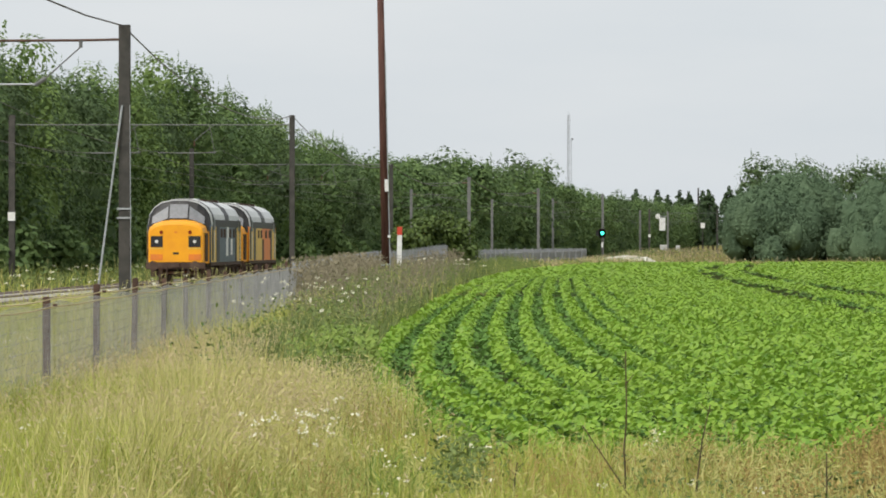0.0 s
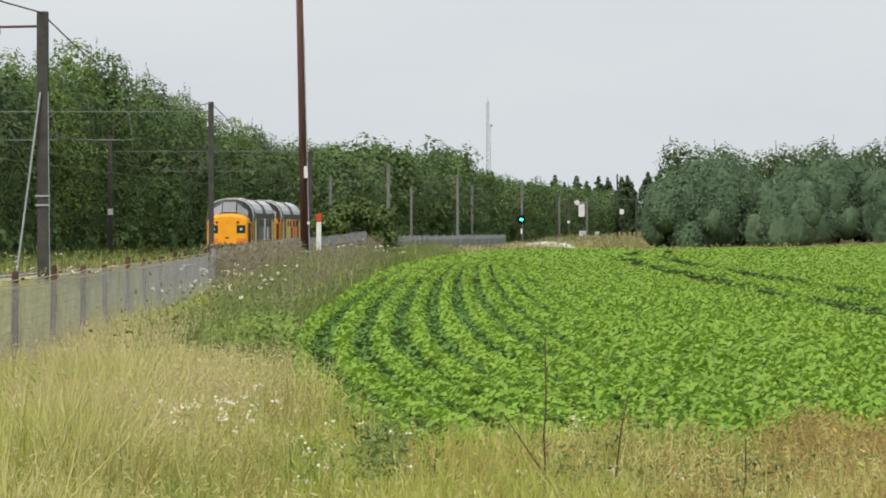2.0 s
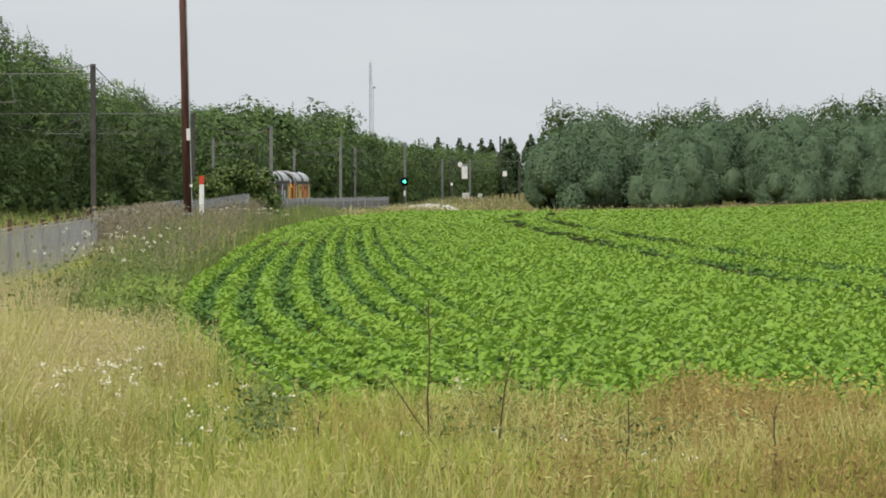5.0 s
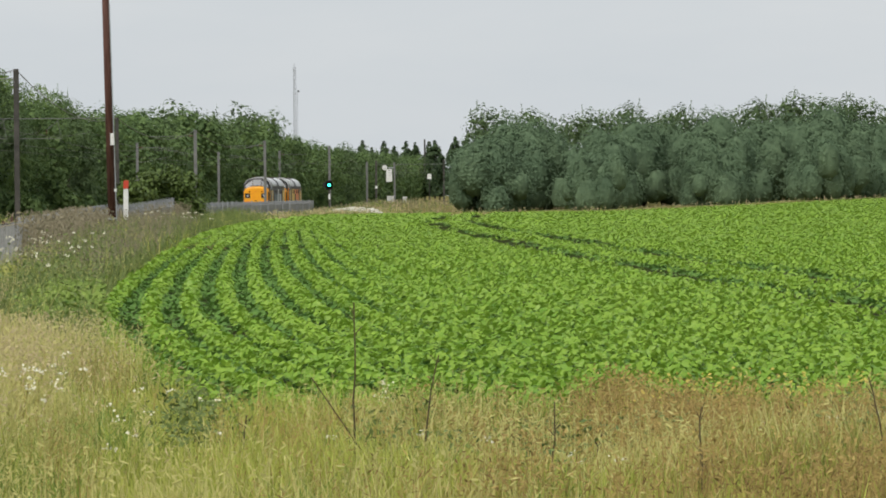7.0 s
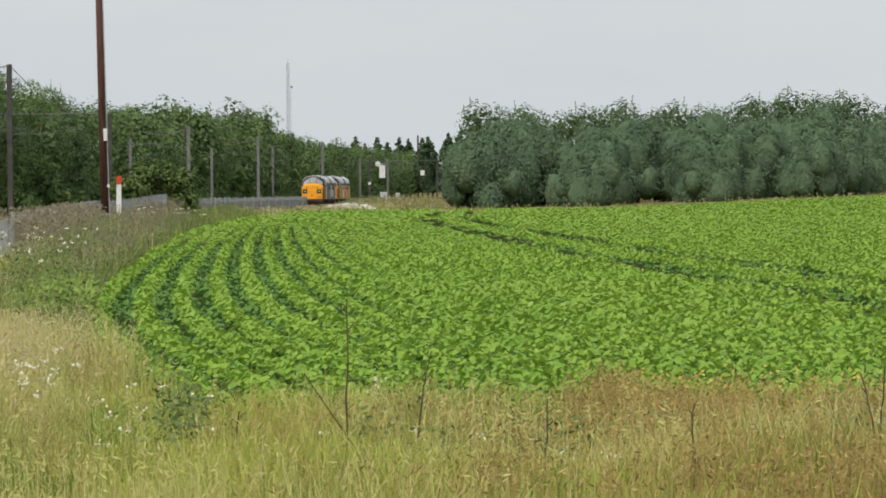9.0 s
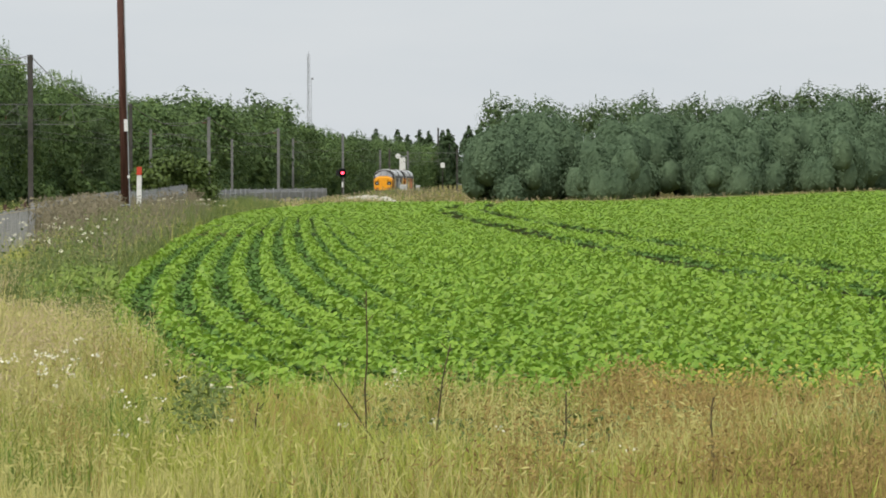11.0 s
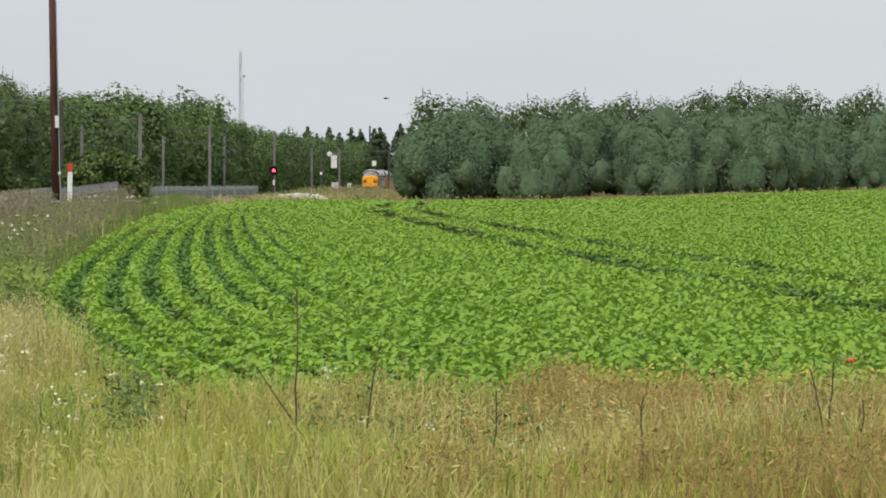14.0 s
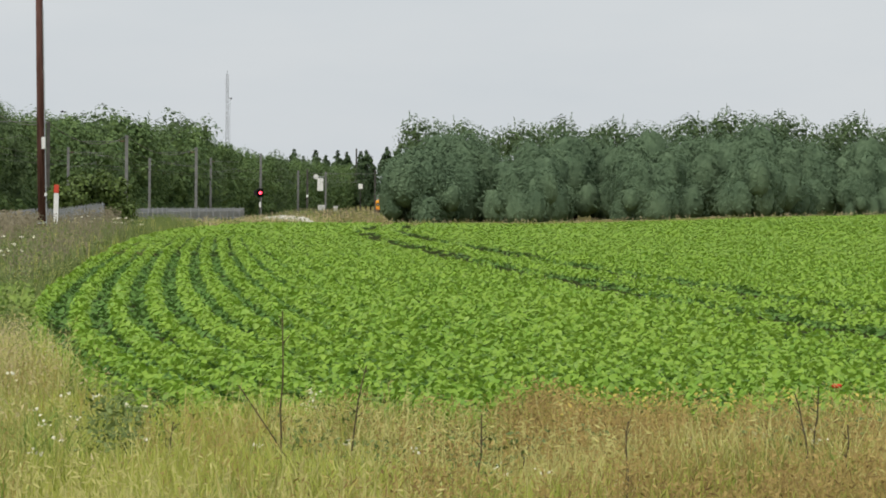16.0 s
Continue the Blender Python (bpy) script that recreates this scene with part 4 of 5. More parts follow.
def locomotive(label, side, side2, roof, panels):
    ob = thing("diesel_locomotive", label, "locomotive", group="locomotives of the train")
    bm = B()
    sec = section(1.35, 1.0, 2.55, 2.62)
    loft(bm, [(1.98, sec), (L - 1.98, sec)])
    body = part("body", bm, side, ob, "painted steel body side")
    bm = B()
    loft(bm, [(2.3, section(1.345, 2.56, 2.63, 3.66)), (L - 2.3, section(1.345, 2.56, 2.63, 3.66))])
    part("roof", bm, roof, ob, "weathered arched roof", smooth=False)
    # roof band, fan grille and exhausts
    bm = B()
    loft(bm, [(2.9, section(1.36, 2.55, 2.62, 3.68)), (3.5, section(1.36, 2.55, 2.62, 3.68))])
    part("roof_band", bm, "black", ob, "black band over the cab roof")
    for s in (-1, 1):
        bm = B()
        box(bm, s * 1.352 - 0.02, s * 1.352 + 0.02, 3.5, L - 2.3, 2.50, 2.80, 0.01)
        part("cantrail", bm, "black", ob, "black band under the roof edge")
    for y0, y1 in ((8.6, 10.4),):
        bm = B()
        loft(bm, [(y0, section(1.355, 2.57, 2.63, 3.675)), (y1, section(1.355, 2.57, 2.63, 3.675))])
        part("roof_panel", bm, "black", ob, "sooty dark roof panel")
    for y in (5.4, 8.2, 11.4, 14.0):
        bm = B()
        box(bm, -0.5, 0.5, y - 0.6, y + 0.6, 3.58, 3.70, 0.04)
        part("roof_hatch", bm, "roof" if y in (5.4, 14.0) else "grime", ob)
    bm = B()
    rod(bm, (0, 12.7, 3.6), (0, 12.7, 3.70), 0.62, n=20)
    part("fan_housing", bm, "grime", ob)
    for s in (-1, 1):
        for y0, y1, z0, z1, q in panels:
            bm = B()
            box(bm, s * 1.353 - 0.012, s * 1.353 + 0.012, y0, y1, z0, z1)
            part("side_panel", bm, q, body)
        for y in (6.2, 7.6, 10.2, 12.0):
            bm = B()
            box(bm, s * 1.362 - 0.012, s * 1.362 + 0.012, y, y + 0.75, 2.05, 2.42)
            part("side_grille", bm, "grime", body)
        bm = B()
        box(bm, s * 1.30 - 0.05, s * 1.30 + 0.05, 2.0, L - 2.0, 0.86, 1.0)
        part("solebar", bm, "grime", ob)
    bm = B()
    box(bm, -1.15, 1.15, 7.6, 11.2, 0.35, 0.92, 0.08)
    part("fuel_tank", bm, "grime", ob)
    bogie(ob, 3.9), bogie(ob, L - 3.9)
    cab_end(ob, "yellow", False, side2), cab_end(ob, "yellow", True, side2)
    for c in ob.children_recursive:
        for v in c.data.vertices:
            v.co.y *= SHORT
    return ob


loco_a = locomotive("diesel locomotive with yellow nose and grey-blue sides", "blue", "lemon", "roof", ((4.2, 5.6, 1.02, 2.52, "black"), (8.7, 9.6, 1.25, 2.02, "white"), (9.0, 9.9, 2.02, 2.5, "white"), (10.8, 11.6, 1.3, 2.0, "white"), (13.2, 13.7, 1.02, 2.52, "black")))
loco_b = locomotive("diesel locomotive with yellow and orange sides", "orange", "lemon", "roof", ((4.2, 5.2, 1.02, 2.52, "black"), (5.2, 8.4, 1.02, 2.52, "lemon"), (8.4, 9.4, 1.02, 2.0, "grime"), (13.0, 13.7, 1.02, 2.52, "black")))


# ---- overhead line ----
def h_mast(bm, x, y, z0, z1, w=0.28):
    a, b, c, d = w / 2, 0.03, 0.16, 0.13
    ring = [(-a, -c), (a, -c), (a, -d), (b, -d), (b, d), (a, d), (a, c), (-a, c), (-a, d), (-b, d), (-b, -d), (-a, -d)]
    lo, hi = ([bm.verts.new((x + p, y + q, z)) for p, q in ring] for z in (z0, z1))
    for j in range(12):
        bm.faces.new((lo[j], lo[(j + 1) % 12], hi[(j + 1) % 12], hi[j]))
    bm.faces.new(hi)
    return bm


def single_mast(x, y, h, side, label="brown steel overhead line mast", arm=True, plate=False, w=0.28, m="mast", stay=False):
    """A mast with a registration arm that reaches out over the track. side: the way to the track."""
    z0 = float(ground_z(x, y)) - 0.1
    ob = thing("overhead_line_mast", label, "mast", pose(x, y, z0), "overhead line masts")
    part("post", h_mast(B(), 0, 0, 0, h - z0, w), m, ob)
    bm = B()
    box(bm, -0.3, 0.3, -0.3, 0.3, -0.02, 0.22, 0.03)
    part("footing", bm, "ballast", ob, "concrete footing")
    if arm:
        bm = B()
        rod(bm, (0, 0, h - z0 - 0.45), (side * 3.4, 0, h - z0 - 0.5), 0.018)
        rod(bm, (side * 0.1, 0, h - z0 - 1.9), (side * 3.2, 0, h - z0 - 1.3), 0.015)
        part("arm", bm, "mast_pale", ob)
        bm = B()
        rod(bm, (side * 0.15, 0, h - z0 - 0.45), (side * 0.5, 0, h - z0 - 0.46), 0.05)
        part("insulator", bm, "insul", ob)
    if plate:
        bm = B()
        box(bm, -0.16, 0.16, -0.2, -0.17, 3.1, 3.4)
        part("number_plate", bm, "white", ob, "small white plate")
    if stay:
        bm = B()
        rod(bm, (-0.05, -0.2, h - z0 - 2.2), (-0.75, -0.5, 0.1), 0.03, n=6)
        rod(bm, (0.16, -0.2, h - z0 - 2.2), (0.2, -0.3, 0.1), 0.012, n=5)
        for z in (2.5, 2.75):
            box(bm, -0.2, 0.2, -0.19, -0.165, z, z + 0.05)
        part("stay_rod", bm, "galv", ob, "galvanised stay rod")
    return ob


def portal(y, xl, xr, h, boom_z, yl=None, plate=True, boom="haze_steel", hl=None):
    """Two masts and a boom over both tracks, with drop arms."""
    yl = y if yl is None else yl
    z0 = -0.3
    ob = thing("overhead_line_portal", "steel overhead line portal spanning both tracks", "gantry", pose(xr, y, z0), "overhead line portals")
    dx, dy = xl - xr, yl - y
    part("post", h_mast(B(), 0, 0, 0, h - z0, 0.24), "mast", ob)
    part("post", h_mast(B(), dx, dy, 0, (hl or h) - z0), "mast", ob)
    bm = B()
    rod(bm, (0, 0, boom_z - z0), (dx, dy, boom_z - z0), 0.024)
    part("boom", bm, boom, ob)
    for t in (0.28, 0.55):
        bm = B()
        p = Vector((dx * t, dy * t, boom_z - z0))
        rod(bm, p, p + Vector((-0.9, 0, -0.75)), 0.016, n=6)
        rod(bm, p + Vector((0.1, 0, -1.3)), p + Vector((-2.6, 0, -1.3)), 0.02, n=6)
        rod(bm, p + Vector((-0.2, 0, 0)), p + Vector((0.05, 0, -1.3)), 0.014, n=6)
        part("registration_arm", bm, "mast_pale", ob)
        bm = B()
        rod(bm, p + Vector((-0.9, 0, -0.75)), p + Vector((-0.9, 0, -1.0)), 0.035, n=8)
        part("insulator", bm, "insul", ob)
    if plate:
        bm = B()
        box(bm, dx - 0.17, dx + 0.17, dy - 0.2, dy - 0.17, 3.1, 3.5)
        part("number_plate", bm, "white", ob, "small white plate")
    return ob


def span(name, label, pts, r, sag, mat_="wire", group="overhead wires"):
    """A wire hung from point to point."""
    bm = B()
    for p, q in zip(pts, pts[1:]):
        p, q = Vector(p), Vector(q)
        last = p
        for k in range(1, 9):
            t = k / 8
            c = p.lerp(q, t)
            c.z -= sag * 4 * t * (1 - t)
            rod(bm, last, c, r, n=5)
            last = c
    ob = part(name, bm, mat_)
    return tagged(ob, label, "wire", group)


def make_overhead():
    single_mast(-8.7, 97.3, 7.7, -1, label="tall grey-brown steel mast with a stay rod", arm=False, stay=True, m="mast", w=0.3)
    ob = thing("overhead_line_boom", "thin rusty boom fixed to the tall mast", "boom", pose(-8.85, 97.3, 7.3), "overhead line booms")
    bm = B()
    rod(bm, (0, 0, 0), (-1.0, 0, -0.02), 0.035)
    rod(bm, (-1.0, 0, -0.02), (-13.0, 0, -0.1), 0.036)
    part("tube", bm, "rust", ob)
    bm = B()
    rod(bm, (-1.05, 0, -0.03), (-1.05, 0, -0.22), 0.05)
    rod(bm, (-1.05, 0, -0.2), (-2.0, 0, -1.05), 0.02)
    rod(bm, (-2.0, 0, -1.05), (-2.3, 0, -1.25), 0.06)
    part("drop_arm", bm, "mast_pale", ob)
    bm = B()
    rod(bm, (-2.3, 0, -1.22), (-7.0, 0, -1.25), 0.026)
    part("registration_tube", bm, "galv", ob)
    portal(165.2, -20.0, -7.0, 7.7, 7.25, boom="mast_pale")
    portal(233.8, -16.5, -3.4, 7.0, 6.95, boom="mast_pale", hl=8.0)
    single_mast(2.0, 274.4, 6.9, -1, w=0.25, m="mast_pale")
    single_mast(8.8, 329, 6.9, -1, w=0.25, m="mast_pale")
    single_mast(-3.0, 336, 6.9, 1, w=0.25, plate=True, m="mast_pale")
    single_mast(5.2, 378, 6.5, 1, w=0.26, m="mast_pale", arm=False, label="pale grey overhead line mast")
    single_mast(13.6, 441, 7.4, 1, w=0.26, m="mast_pale")
    single_mast(21.4, 477.4, 8.5, 1, w=0.3, m="mast_pale", label="grey mast beside the railway signal", arm=False)
    single_mast(31.0, 560, 7.1, 1, w=0.3, m="mast_pale", arm=False, label="pale grey mast beyond the signal")
    single_mast(37.2, 589.4, 7.2, 1, w=0.3, m="mast_pale", arm=False, label="pale grey mast beyond the signal")
    portal(534.8, 31.0, 41.2, 7.0, 6.4, boom="mast_pale")
    single_mast(50.2, 700, 12.8, 1, w=0.3, m="mast", arm=False, label="tall dark lamp column above the far wood")
    for off, z, lab in ((0.0, 4.7, "contact wire over the train's track"), (-3.5, 4.7, "contact wire over the second track")):
        ys = [28, 97.3, 165.2, 233.8, 302, 367, 434, 498, 560]
        pts = [(float(track_x(y)) + off, y, z) for y in ys]
        span("contact_wire", lab, pts, 0.008, 0.05)
        span("catenary_wire", lab.replace("contact", "catenary"), [(x, y, z + 1.35) for x, y, z in pts], 0.010, 0.75)
    span("earth_wire", "earth wire slung between the mast tops", [(-10.5, 35, 9.4), (-8.75, 97.3, 7.68), (-7.0, 165.2, 7.66), (-3.4, 233.8, 6.95), (2.0, 274.4, 6.85), (8.8, 329, 6.85)], 0.022, 1.0)


make_overhead()


# ---- poles, signal, posts ----
def wood_pole():
    ob = thing("wooden_pole", "tall dark red-brown creosoted wooden pole", "pole", pose(-2.14, 134.4, 0, 0, -1.15, 0))
    bm = B()
    rod(bm, (0, 0, -0.3), (0, 0, 14.0), 0.165, 0.115, 16)
    part("shaft", bm, "pole", ob, smooth=True)
    bm = B()
    box(bm, 0.02, 0.16, -0.19, -0.16, 3.7, 4.15)
    part("plate", bm, "white", ob, "small white plate")
    bm = B()
    box(bm, 0.10, 0.20, -0.19, -0.14, 1.95, 2.05)
    part("tag", bm, "white", ob, "tiny white tag")
    bm = B()
    rod(bm, (0.16, -0.05, 0.2), (0.13, -0.05, 9.0), 0.025, n=6)
    part("cable_cover", bm, "galv", ob)
    bm = B()
    rod(bm, (0, 0, 0.9), (0, 0, 0.98), 0.172, n=16)
    part("band", bm, "galv", ob)


def marker_post():
    ob = thing("marker_post", "white marker post with a red top in the weeds", "post", pose(-1.8, 145.6, float(ground_z(-1.8, 145.6)), 0, 0.8, 0))
    bm = B()
    box(bm, -0.10, 0.10, -0.06, 0.06, -0.1, 2.02, 0.015)
    part("post", bm, "white", ob)
    bm = B()
    box(bm, -0.105, 0.105, -0.065, 0.065, 2.02, 2.36, 0.015)
    part("cap", bm, "red", ob, "red painted top")


def signal():
    x, y = 21.15, 473.0
    ob = thing("railway_signal", "railway colour light signal on a slim post", "signal", pose(x, y, 0))
    bm = B()
    rod(bm, (0, 0, -0.3), (0, 0, 2.7), 0.08)
    part("post", bm, "mast", ob)
    bm = B()
    box(bm, -0.42, 0.42, 0.06, 0.12, 2.6, 3.8, 0.02)
    box(bm, -0.22, 0.22, -0.02, 0.06, 2.65, 3.75, 0.02)
    part("backboard", bm, "black", ob, "black backboard")
    bm = B()
    box(bm, -0.12, 0.12, -0.14, -0.1, 1.3, 2.0)
    part("plate", bm, "white", ob, "small white plate")
    # front plate with one round opening; the coloured glasses turn behind it
    bm = B()
    n, r0, r1 = 28, 0.2, 0.5
    for k in range(n):
        a, b = 2 * math.pi * k / n, 2 * math.pi * (k + 1) / n
        v = [bm.verts.new((r * math.cos(q), -0.16, 3.2 + r * math.sin(q))) for r, q in ((r0, a), (r1, a), (r1, b), (r0, b))]
        bm.faces.new(v)
    bmesh.ops.solidify(bm, geom=bm.faces, thickness=0.015)
    part("front_plate", bm, "black", ob)
    bm = B()
    box(bm, -0.82, -0.3, -0.145, -0.13, 2.85, 3.55)
    part("side_plate", bm, "black", ob)
    wheel = thing("spectacle", "", "", pose(-0.26, -0.08, 3.2))
    wheel.parent = ob
    for s, q, lab in ((1, "green_glow", "lit green signal glass"), (-1, "red_glow", "lit red signal glass")):
        bm = B()
        rod(bm, (s * 0.26, -0.015, 0), (s * 0.26, 0.015, 0), 0.22, n=24)
        part("glass", bm, q, wheel, lab)
    return wheel


def lattice_tower():
    ob = thing("radio_mast", "tall thin grey lattice radio mast far off", "mast", pose(54.0, 1530, 0))
    H, w = 57.5, 0.75
    legs = [(-w, -w), (w, -w), (0, w)]
    for x, y in legs:
        part("leg", rod(B(), (x, y, 0), (x * 0.6, y * 0.6, H), 0.09, 0.06, 6), "haze_steel", ob)
    bm = B()
    for k in range(26):
        z0, z1 = H * k / 26, H * (k + 1) / 26
        for (a, b), (c, d) in zip(legs, legs[1:] + legs[:1]):
            rod(bm, (a, b, z0), (c * 0.8, d * 0.8, z1), 0.04, n=4)
    part("bracing", bm, "haze_steel", ob)
    bm = B()
    rod(bm, (1.2, 0, 0), (1.2, 0, 47.5), 0.12, 0.06, 6)
    box(bm, 1.1, 2.0, -0.2, 0.2, 46.6, 47.4)
    rod(bm, (0, 0, H - 0.2), (0, 0, H + 1.5), 0.05, n=5)
    part("aerial", bm, "haze_steel", ob)


def cabinets():
    for x, w, h in ((26.5, 0.8, 1.35), (28.25, 0.5, 1.25)):
        y = 428.0
        z0 = float(ground_z(x, y))
        ob = thing("lineside_cabinet", "pale grey lineside equipment cabinet", "cabinet", pose(x, y, z0), "lineside cabinets")
        bm = B()
        box(bm, -w / 2, w / 2, -0.25, 0.25, 0, h, 0.03)
        part("body", bm, "white", ob)
        bm = B()
        box(bm, -w / 2 + 0.06, w / 2 - 0.06, -0.275, -0.25, 0.1, h - 0.1, 0.008)
        part("door", bm, "roof", ob)
        bm = B()
        box(bm, -w / 2 - 0.04, w / 2 + 0.04, -0.3, 0.3, h, h + 0.06, 0.01)
        part("lid", bm, "white", ob)
    ob = thing("line_sign", "white trackside panel on a bracket arm", "sign", pose(36.3, 589.0, 0))
    bm = B()
    box(bm, -0.5, 0.5, -0.05, 0.05, 4.0, 6.1, 0.02)
    part("panel", bm, "white", ob)
    bm = B()
    rod(bm, (-0.75, 0, 6.4), (0.9, 0.4, 6.3), 0.06)
    rod(bm, (0, 0, 6.0), (0, 0, 6.42), 0.05)
    part("bracket", bm, "galv", ob)
    bm = B()
    rod(bm, (-0.75, -0.06, 6.35), (-0.75, 0.06, 6.35), 0.42, n=18)
    part("disc", bm, "white", ob, "round white disc")
    ob = thing("square_sign", "small square white trackside sign", "sign", pose(43.1, 590.8, 0))
    bm = B()
    box(bm, -0.35, 0.35, -0.04, 0.04, 4.4, 5.25, 0.02)
    part("panel", bm, "white", ob)
    bm = B()
    rod(bm, (0, 0.06, -0.3), (0, 0.06, 5.2), 0.05)
    part("post", bm, "mast", ob)


wood_pole()
marker_post()
spectacle = signal()
lattice_tower()
cabinets()


# ---- fences ----
FX = -3.7


def wire_fence():
    rng = random.Random(3)
    ob = thing("wire_fence", "grey wire mesh fence on brown posts", "fence", pose(FX, 19.6, 0))
    y = 0.0
    ys = []
    while y < 70:
        ys.append(y)
        y += 4.6 + rng.uniform(-0.2, 0.2)
    for y in ys:
        h = 1.24 + rng.uniform(-0.03, 0.07)
        bm = B()
        box(bm, -0.034, 0.034, -0.034, 0.034, -0.3, h, 0.01)
        rod(bm, (0.06, 0, h - 0.08), (0.10, 0, h - 0.08), 0.012, n=6)
        bmesh.ops.rotate(bm, cent=(0, 0, 0), matrix=Matrix.Rotation(rng.uniform(-0.03, 0.03), 3, "X") @ Matrix.Rotation(rng.uniform(-0.03, 0.03), 3, "Y"), verts=bm.verts)
        bmesh.ops.translate(bm, verts=bm.verts, vec=(0, y, 0))
        part("post", bm, "rust", ob, "rusty brown post")
    # mesh: upright and level wires
    V, F = [], []

    def wire(p, q, r):
        k = len(V)
        up = abs(q[2] - p[2]) > abs(q[1] - p[1])
        for c in (p, q):
            for a, b in ((-r, -r), (r, -r), (r, r), (-r, r)):
                V.append((c[0] + a, c[1] + b, c[2]) if up else (c[0] + a, c[1], c[2] + b))
        for j in range(4):
            F.append((k + j, k + (j + 1) % 4, k + 4 + (j + 1) % 4, k + 4 + j))

    y = 0.0
    while y < ys[-1]:
        z = 1.15 + 0.02 * math.sin(y * 1.9)
        wire((0.06, y, 0.02), (0.06, y, z), 0.0018)
        y += 0.075
    for k in range(12):
        z = 0.05 + 0.1 * k
        for a, b in zip(ys, ys[1:]):
            wire((0.06, a, z), (0.06, b, z), 0.0014)
    tagged(mass("mesh_netting", V, F, "mesh", ob), "grey wire netting", kind="stuff")
    bm = B()
    for a, b in zip(ys, ys[1:]):
        for za, sag in ((1.2, 0.022), (1.12, 0.015)):
            last = Vector((0.07, a, za))
            for k in range(1, 5):
                t = k / 4
                c = Vector((0.07, a + (b - a) * t, za - sag * 4 * t * (1 - t)))
                rod(bm, last, c, 0.006, n=5)
                last = c
    part("line_wire", bm, "panicle", ob, "slack pale top wire")


def palisade():
    ob = thing("palisade_fence", "grey steel palisade fence with pointed pales", "fence")
    pts = []
    y = 88.0
    while y < 164:
        pts.append((float(np.interp(y, [88, 120, 148, 164], [-3.75, -3.75, -2.7, 0.2])), y))
        y += 0.26
    run = len(pts)
    y = 205.0
    while y < 350:
        pts.append((float(np.interp(y, [205, 280, 350], [0.2, 5.3, 14.1])), y))
        y += 0.42
    # the nearest pales are single parts on one mesh, the rest is joined
    w = 0.019
    unit = [(sx * w, sx * w * 0.6 + dy, z) for dy in (-0.005, 0.005) for sx, z in ((-1, -0.1), (1, -0.1), (1, 0.94), (0, 1.0), (-1, 0.94))]
    faces = [(0, 1, 2, 4), (5, 9, 7, 6), (0, 5, 6, 1), (1, 6, 7, 2), (4, 9, 5, 0)]
    me, V, F = None, [], []
    for i, (x, y) in enumerate(pts):
        z = float(ground_z(x, y))
        h = 1.38 + 0.05 * math.sin(i * 1.7) if y > 180 else 1.15 + 0.35 * min(1.0, (y - 88) / 60) + 0.04 * math.sin(i * 2.3)
        if i < 300:
            if me is None:
                first = mass("pale", unit, faces, "pale", ob)
                me = first.data
                pale = first
            else:
                pale = new("pale", me)
                pale.parent = ob
            pale.matrix_world = Matrix.Translation((x, y, z)) @ Matrix.Diagonal((1, 1, h, 1))
        else:
            k = len(V)
            V += [(x + a * 1.6, y + b * 1.6, z + c * h) for a, b, c in unit]
            F += [tuple(k + j for j in f) for f in faces]
    tagged(mass("far_fencing", V, F, "pale", ob), "further upright steel pales", kind="stuff")
    for chain in (pts[:run:12], pts[run::12]):
        for z in (0.4, 1.05):
            bm = B()
            for (x0, y0), (x1, y1) in zip(chain, chain[1:]):
                rod(bm, (x0 + 0.04, y0, z + float(ground_z(x0, y0))), (x1 + 0.04, y1, z + float(ground_z(x1, y1))), 0.025, n=4)
            part("rail", bm, "pale", ob)
    for x, y in pts[::16]:
        bm = B()
        z = float(ground_z(x, y))
        box(bm, x + 0.03, x + 0.11, y - 0.05, y + 0.05, z - 0.2, z + (1.4 if y > 180 else 1.25))
        part("post", bm, "pale", ob)


wire_fence()
palisade()


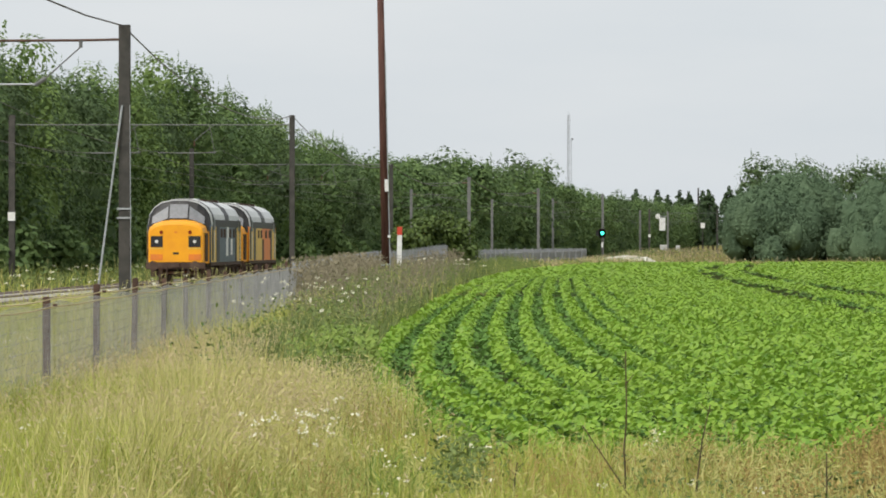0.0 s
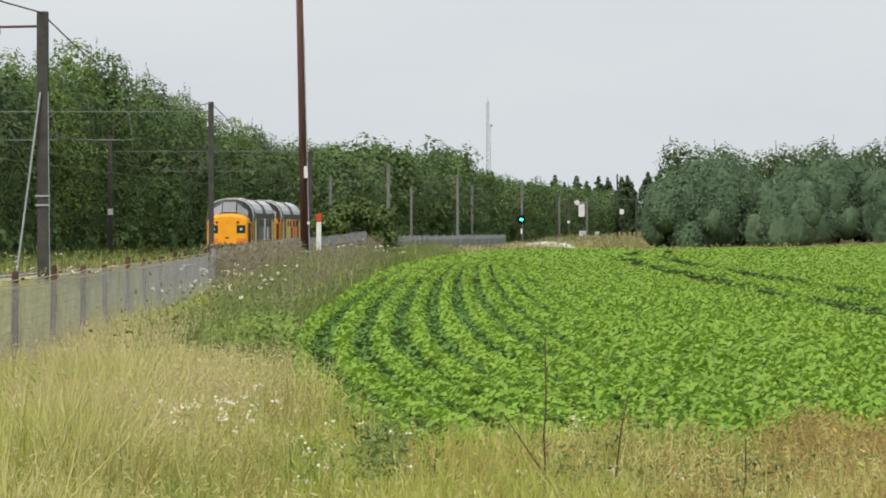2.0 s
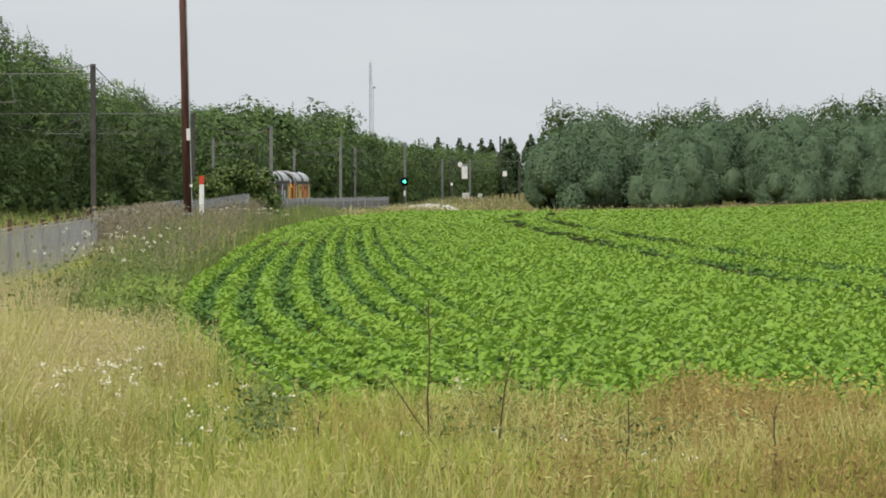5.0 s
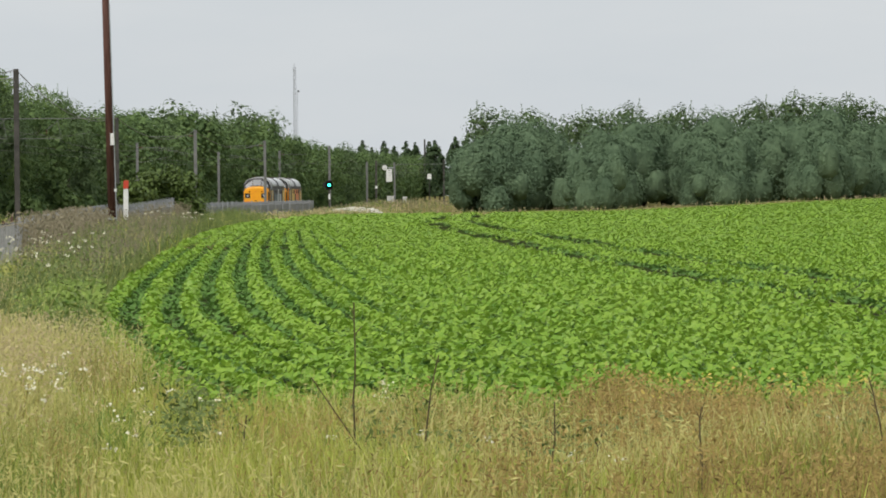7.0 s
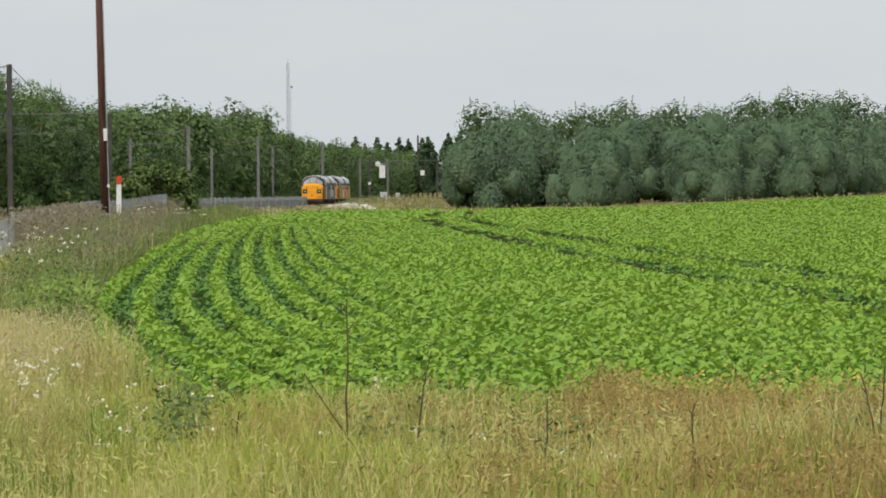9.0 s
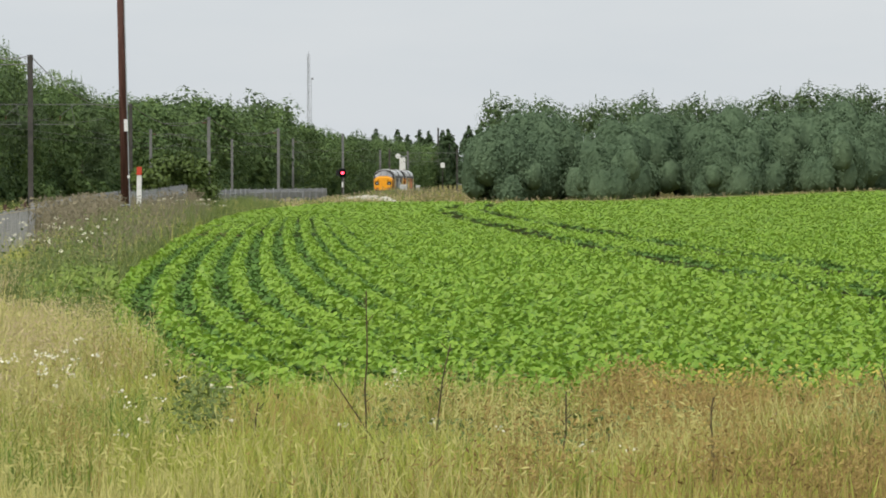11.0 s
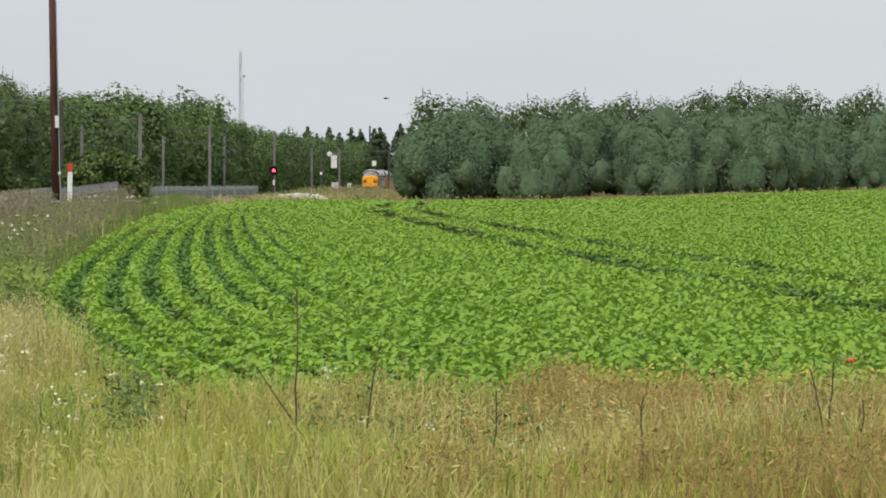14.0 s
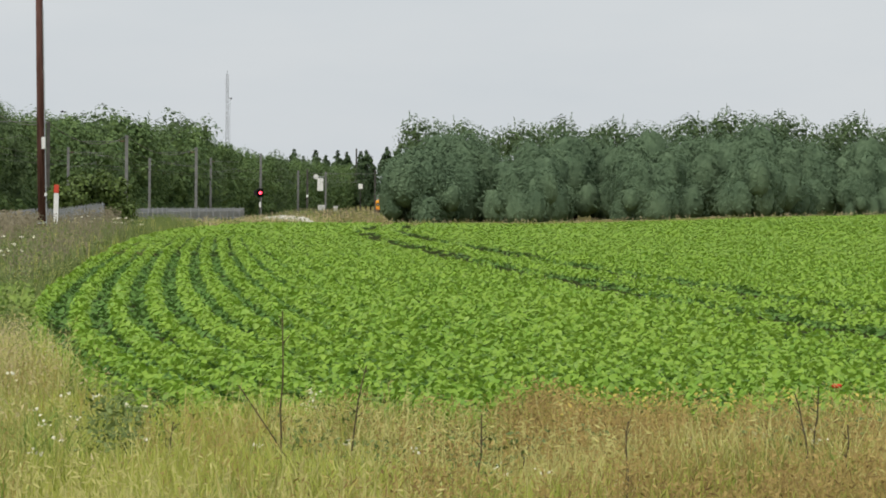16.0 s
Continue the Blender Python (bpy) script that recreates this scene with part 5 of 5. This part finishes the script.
# ---- flowers, stalks, stones, bird ----
def flower_patches():
    rng = np.random.default_rng(11)
    spots = [(-2.05, 56, 1.2, 7.0, 40, 0.98), (-1.02, 23.9, 0.45, 1.6, 20, 0.49), (-0.2, 23.6, 0.5, 1.0, 7, 0.36), (1.45, 25.0, 0.2, 0.4, 6, 0.34), (-4.8, 42, 0.9, 4, 16, 0.55), (-2.6, 24.0, 0.5, 2.1, 10, 0.45),
             (1.2, 21.0, 2.5, 1.1, 6, 0.26), (4.2, 21.5, 1.0, 1.1, 5, 0.26), (2.14, 19, 0.03, 0.1, 2, 0.33), (2.4, 19, 0.03, 0.1, 2, 0.25), (2.92, 19, 0.12, 0.1, 3, 0.18), (0.95, 19, 0.05, 0.1, 2, 0.22), (-0.9, 140, 1.0, 7, 10, 0.75), (1.2, 158, 1.2, 11, 12, 0.7), (-16, 140, 5, 35, 30, 0.8), (-7.5, 92, 2.0, 13, 26, 0.7)]
    V1, S1 = [], []
    for x, y, sx, sy, n, h in spots:
        P = np.stack([rng.normal(x, sx / 2, n), rng.normal(y, sy / 2, n), np.zeros(n)], -1)
        P[:, 2] = ground_z(P[:, 0], P[:, 1])
        hh = h * rng.uniform(0.75, 1.2, n)
        S1.append(blades(rng, P, hh, np.full(n, 0.006 * max(1, y / 35)), np.full(n, 0.05), 2))
        r = (0.011 if y == 19 else 0.018) * (1.0 if y < 42 else (y / 42) ** 0.7)
        for k in range(7):
            T = P + np.stack([rng.normal(0, 0.02 * max(1, y / 56), n), rng.normal(0, 0.02, n), hh + rng.normal(0, 0.012, n)], -1)
            V1.append(cards(rng, T, rng.normal(0, 0.5, (n, 3)) + np.array([0, -0.6, 0.7]), r * rng.uniform(0.7, 1.3, n), 1.2, 0.2))
    tagged(mass("white_flowers", *join(V1), "petal"), "small white umbels among the grass", "flowers", kind="stuff")
    tagged(mass("flower_stems", *join(S1), "grass"), "thin green flower stems", "flowers", kind="stuff")
    V2 = []
    n = 420
    P = np.stack([rng.uniform(3.2, 6.4, n), rng.normal(25.6, 0.9, n), rng.uniform(0.2, 0.36, n)], -1)
    V2.append(cards(rng, P, rng.normal(0, 0.5, (n, 3)) + np.array([0, -0.5, 0.7]), 0.021 * rng.uniform(0.6, 1.4, n), 1.6, 0.2))
    n = 160
    P = np.stack([rng.uniform(3.0, 5.8, n), rng.normal(21.8, 0.8, n), rng.uniform(0.12, 0.28, n)], -1)
    V2.append(cards(rng, P, rng.normal(0, 0.5, (n, 3)) + np.array([0, -0.5, 0.7]), np.full(n, 0.018), 1.3, 0.2))
    tagged(mass("yellow_leaves", *join(V2), "yellow_petal"), "yellowed leaves and small flowers among brown weeds", "flowers", kind="stuff")


def poppy(x, y, h):
    ob = thing("poppy", "single red poppy at the edge of the crop", "flower", pose(x, y, float(ground_z(x, y))))
    bm = B()
    rod(bm, (0, 0, 0), (0.01, 0, h), 0.004, n=5)
    part("stem", bm, "grass", ob)
    for k in range(4):
        bm = B()
        a = k * math.pi / 2
        c = Vector((0.01 + 0.018 * math.cos(a), 0.018 * math.sin(a), h + 0.012))
        bmesh.ops.create_uvsphere(bm, u_segments=8, v_segments=5, radius=0.026, matrix=Matrix.Translation(c) @ Matrix.Diagonal((1, 1, 0.7, 1)))
        part("petal", bm, "poppy", ob)


def dry_stalk(x, y, h, lean, seed, fork=False):
    rng = random.Random(seed)
    ob = thing("dead_stalk", "thin dark leafless weed stalk", "plant", pose(x, y, float(ground_z(x, y))), "dead stalks")
    bm = B()
    rings = []
    for k in range(9):
        t, r = k / 8, 0.0075 * (1 - 0.06 * k)
        c = Vector((lean * h * t * t + rng.uniform(-0.008, 0.008), rng.uniform(-0.01, 0.01), h * t - 0.03))
        rings.append([bm.verts.new(c + Vector((r * math.cos(a), r * math.sin(a), 0))) for a in (0, 1.26, 2.51, 3.77, 5.03)])
    for p, q in zip(rings, rings[1:]):
        for j in range(5):
            bm.faces.new((p[j], p[(j + 1) % 5], q[(j + 1) % 5], q[j]))
    bm.faces.new(rings[-1])
    part("stem", bm, "stalk", ob)
    for k in range(6):
        t = rng.uniform(0.35, 0.98)
        p = Vector((lean * h * t * t, 0, h * t - 0.03))
        d = Vector((rng.choice((-1, 1)) * rng.uniform(0.02, 0.05), rng.uniform(-0.02, 0.02), rng.uniform(0.02, 0.06)))
        part("twig", rod(B(), p, p + d, 0.003, 0.0015, 5), "stalk", ob)
    if fork:
        part("side_branch", rod(B(), Vector((0.17, 0, 0.05)), Vector((-0.24, 0.05, 0.66)), 0.005, 0.003, 6), "stalk", ob)


def stone_heap():
    rng = np.random.default_rng(5)
    ob = thing("stone_heap", "low heap of pale stones beyond the crop", "stones", pose(18.2, 353, 0))
    bm = B()
    bmesh.ops.create_icosphere(bm, subdivisions=1, radius=1.0)
    base = np.array([v.co[:] for v in bm.verts])
    tri = np.array([[v.index for v in f.verts] for f in bm.faces])
    bm.free()
    pairs = []
    for k in range(520):
        x, y = rng.uniform(-2.6, 2.6), rng.normal(0, 1.6)
        top = 0.56 * (1 - (abs(x) / 2.9) ** 3) * math.exp(-(y / 1.6) ** 2)
        s = rng.uniform(0.06, 0.17)
        v = base * (s * rng.uniform(0.7, 1.3, (len(base), 1))) * np.array([1, 1, 0.7])
        pairs.append((v + np.array([x, y, max(0.02, rng.uniform(0.6, 1.0) * top)]), tri))
    tagged(mass("stones", *join(pairs), "chalk", ob), "pale stones", kind="stuff")


def bird():
    ob = thing("bird", "small dark bird flying over the field", "bird")
    bm = B()
    bmesh.ops.create_uvsphere(bm, u_segments=10, v_segments=8, radius=0.07, matrix=Matrix.Diagonal((2.2, 1, 0.9, 1)))
    rod(bm, (0.14, 0, 0), (0.26, 0, 0), 0.03, 0.05, 6)
    part("body", bm, "bird", ob)
    for s in (-1, 1):
        bm = B()
        quad_plate(bm, [(-0.08, s * 0.05, 0.02), (0.08, s * 0.05, 0.02), (0.10, s * 0.34, 0.09), (0.02, s * 0.36, 0.09)], 0.008)
        part("wing", bm, "bird", ob)
    return ob


flower_patches()
poppy(5.84, 27.9, 0.28)
for x, y, h, lean, seed, fork in ((1.04, 20.4, 1.12, 0.01, 1, True), (1.42, 20.2, 0.82, 0.11, 2, False), (2.10, 19.6, 0.58, 0.02, 3, False), (2.92, 19.6, 0.54, 0.02, 4, False), (4.02, 19.9, 0.68, -0.12, 5, False), (4.12, 20.3, 0.70, 0.05, 6, False), (2.85, 19.0, 0.35, 0.0, 7, False), (0.42, 21.7, 0.4, 0.1, 8, False), (2.55, 21.3, 0.3, 0.1, 9, False), (4.25, 20.0, 0.5, 0.02, 10, False)):
    dry_stalk(x, y, h, lean, seed, fork)
stone_heap()
the_bird = bird()


# ---- what moves ----
def rail_pose(y):
    """A locomotive's pose with its near end at y on the curve."""
    y2 = y + L * SHORT - 4
    a, b = float(track_x(y + 4)), float(track_x(y2))
    head = math.atan2(b - a, y2 - y - 4)
    x = a - 4 * math.tan(head)
    return pose(x, y, RAIL, 0, 0, -math.degrees(head))


def motions():
    train = [(k * 0.5, 147.6 + 28.0 * k * 0.5) for k in range(33)]
    walk(loco_a, [(t, rail_pose(y)) for t, y in train])
    walk(loco_b, [(t, rail_pose(y + L * SHORT + 0.1)) for t, y in train])
    walk(spectacle, [(0, pose(-0.26, -0.08, 3.2)), (9.6, pose(-0.26, -0.08, 3.2)), (9.75, pose(-0.26, -0.08, 3.2, 0, 60, 0)), (9.9, pose(-0.26, -0.08, 3.2, 0, 120, 0)), (10.05, pose(-0.26, -0.08, 3.2, 0, 180, 0)), (16, pose(-0.26, -0.08, 3.2, 0, 180, 0))])
    walk(the_bird, [(0, pose(191, 280, 9.6)), (14, pose(21.3, 280, 8.3)), (14.5, pose(15.2, 280, 8.4)), (16, pose(-3, 280, 8.8))])


motions()
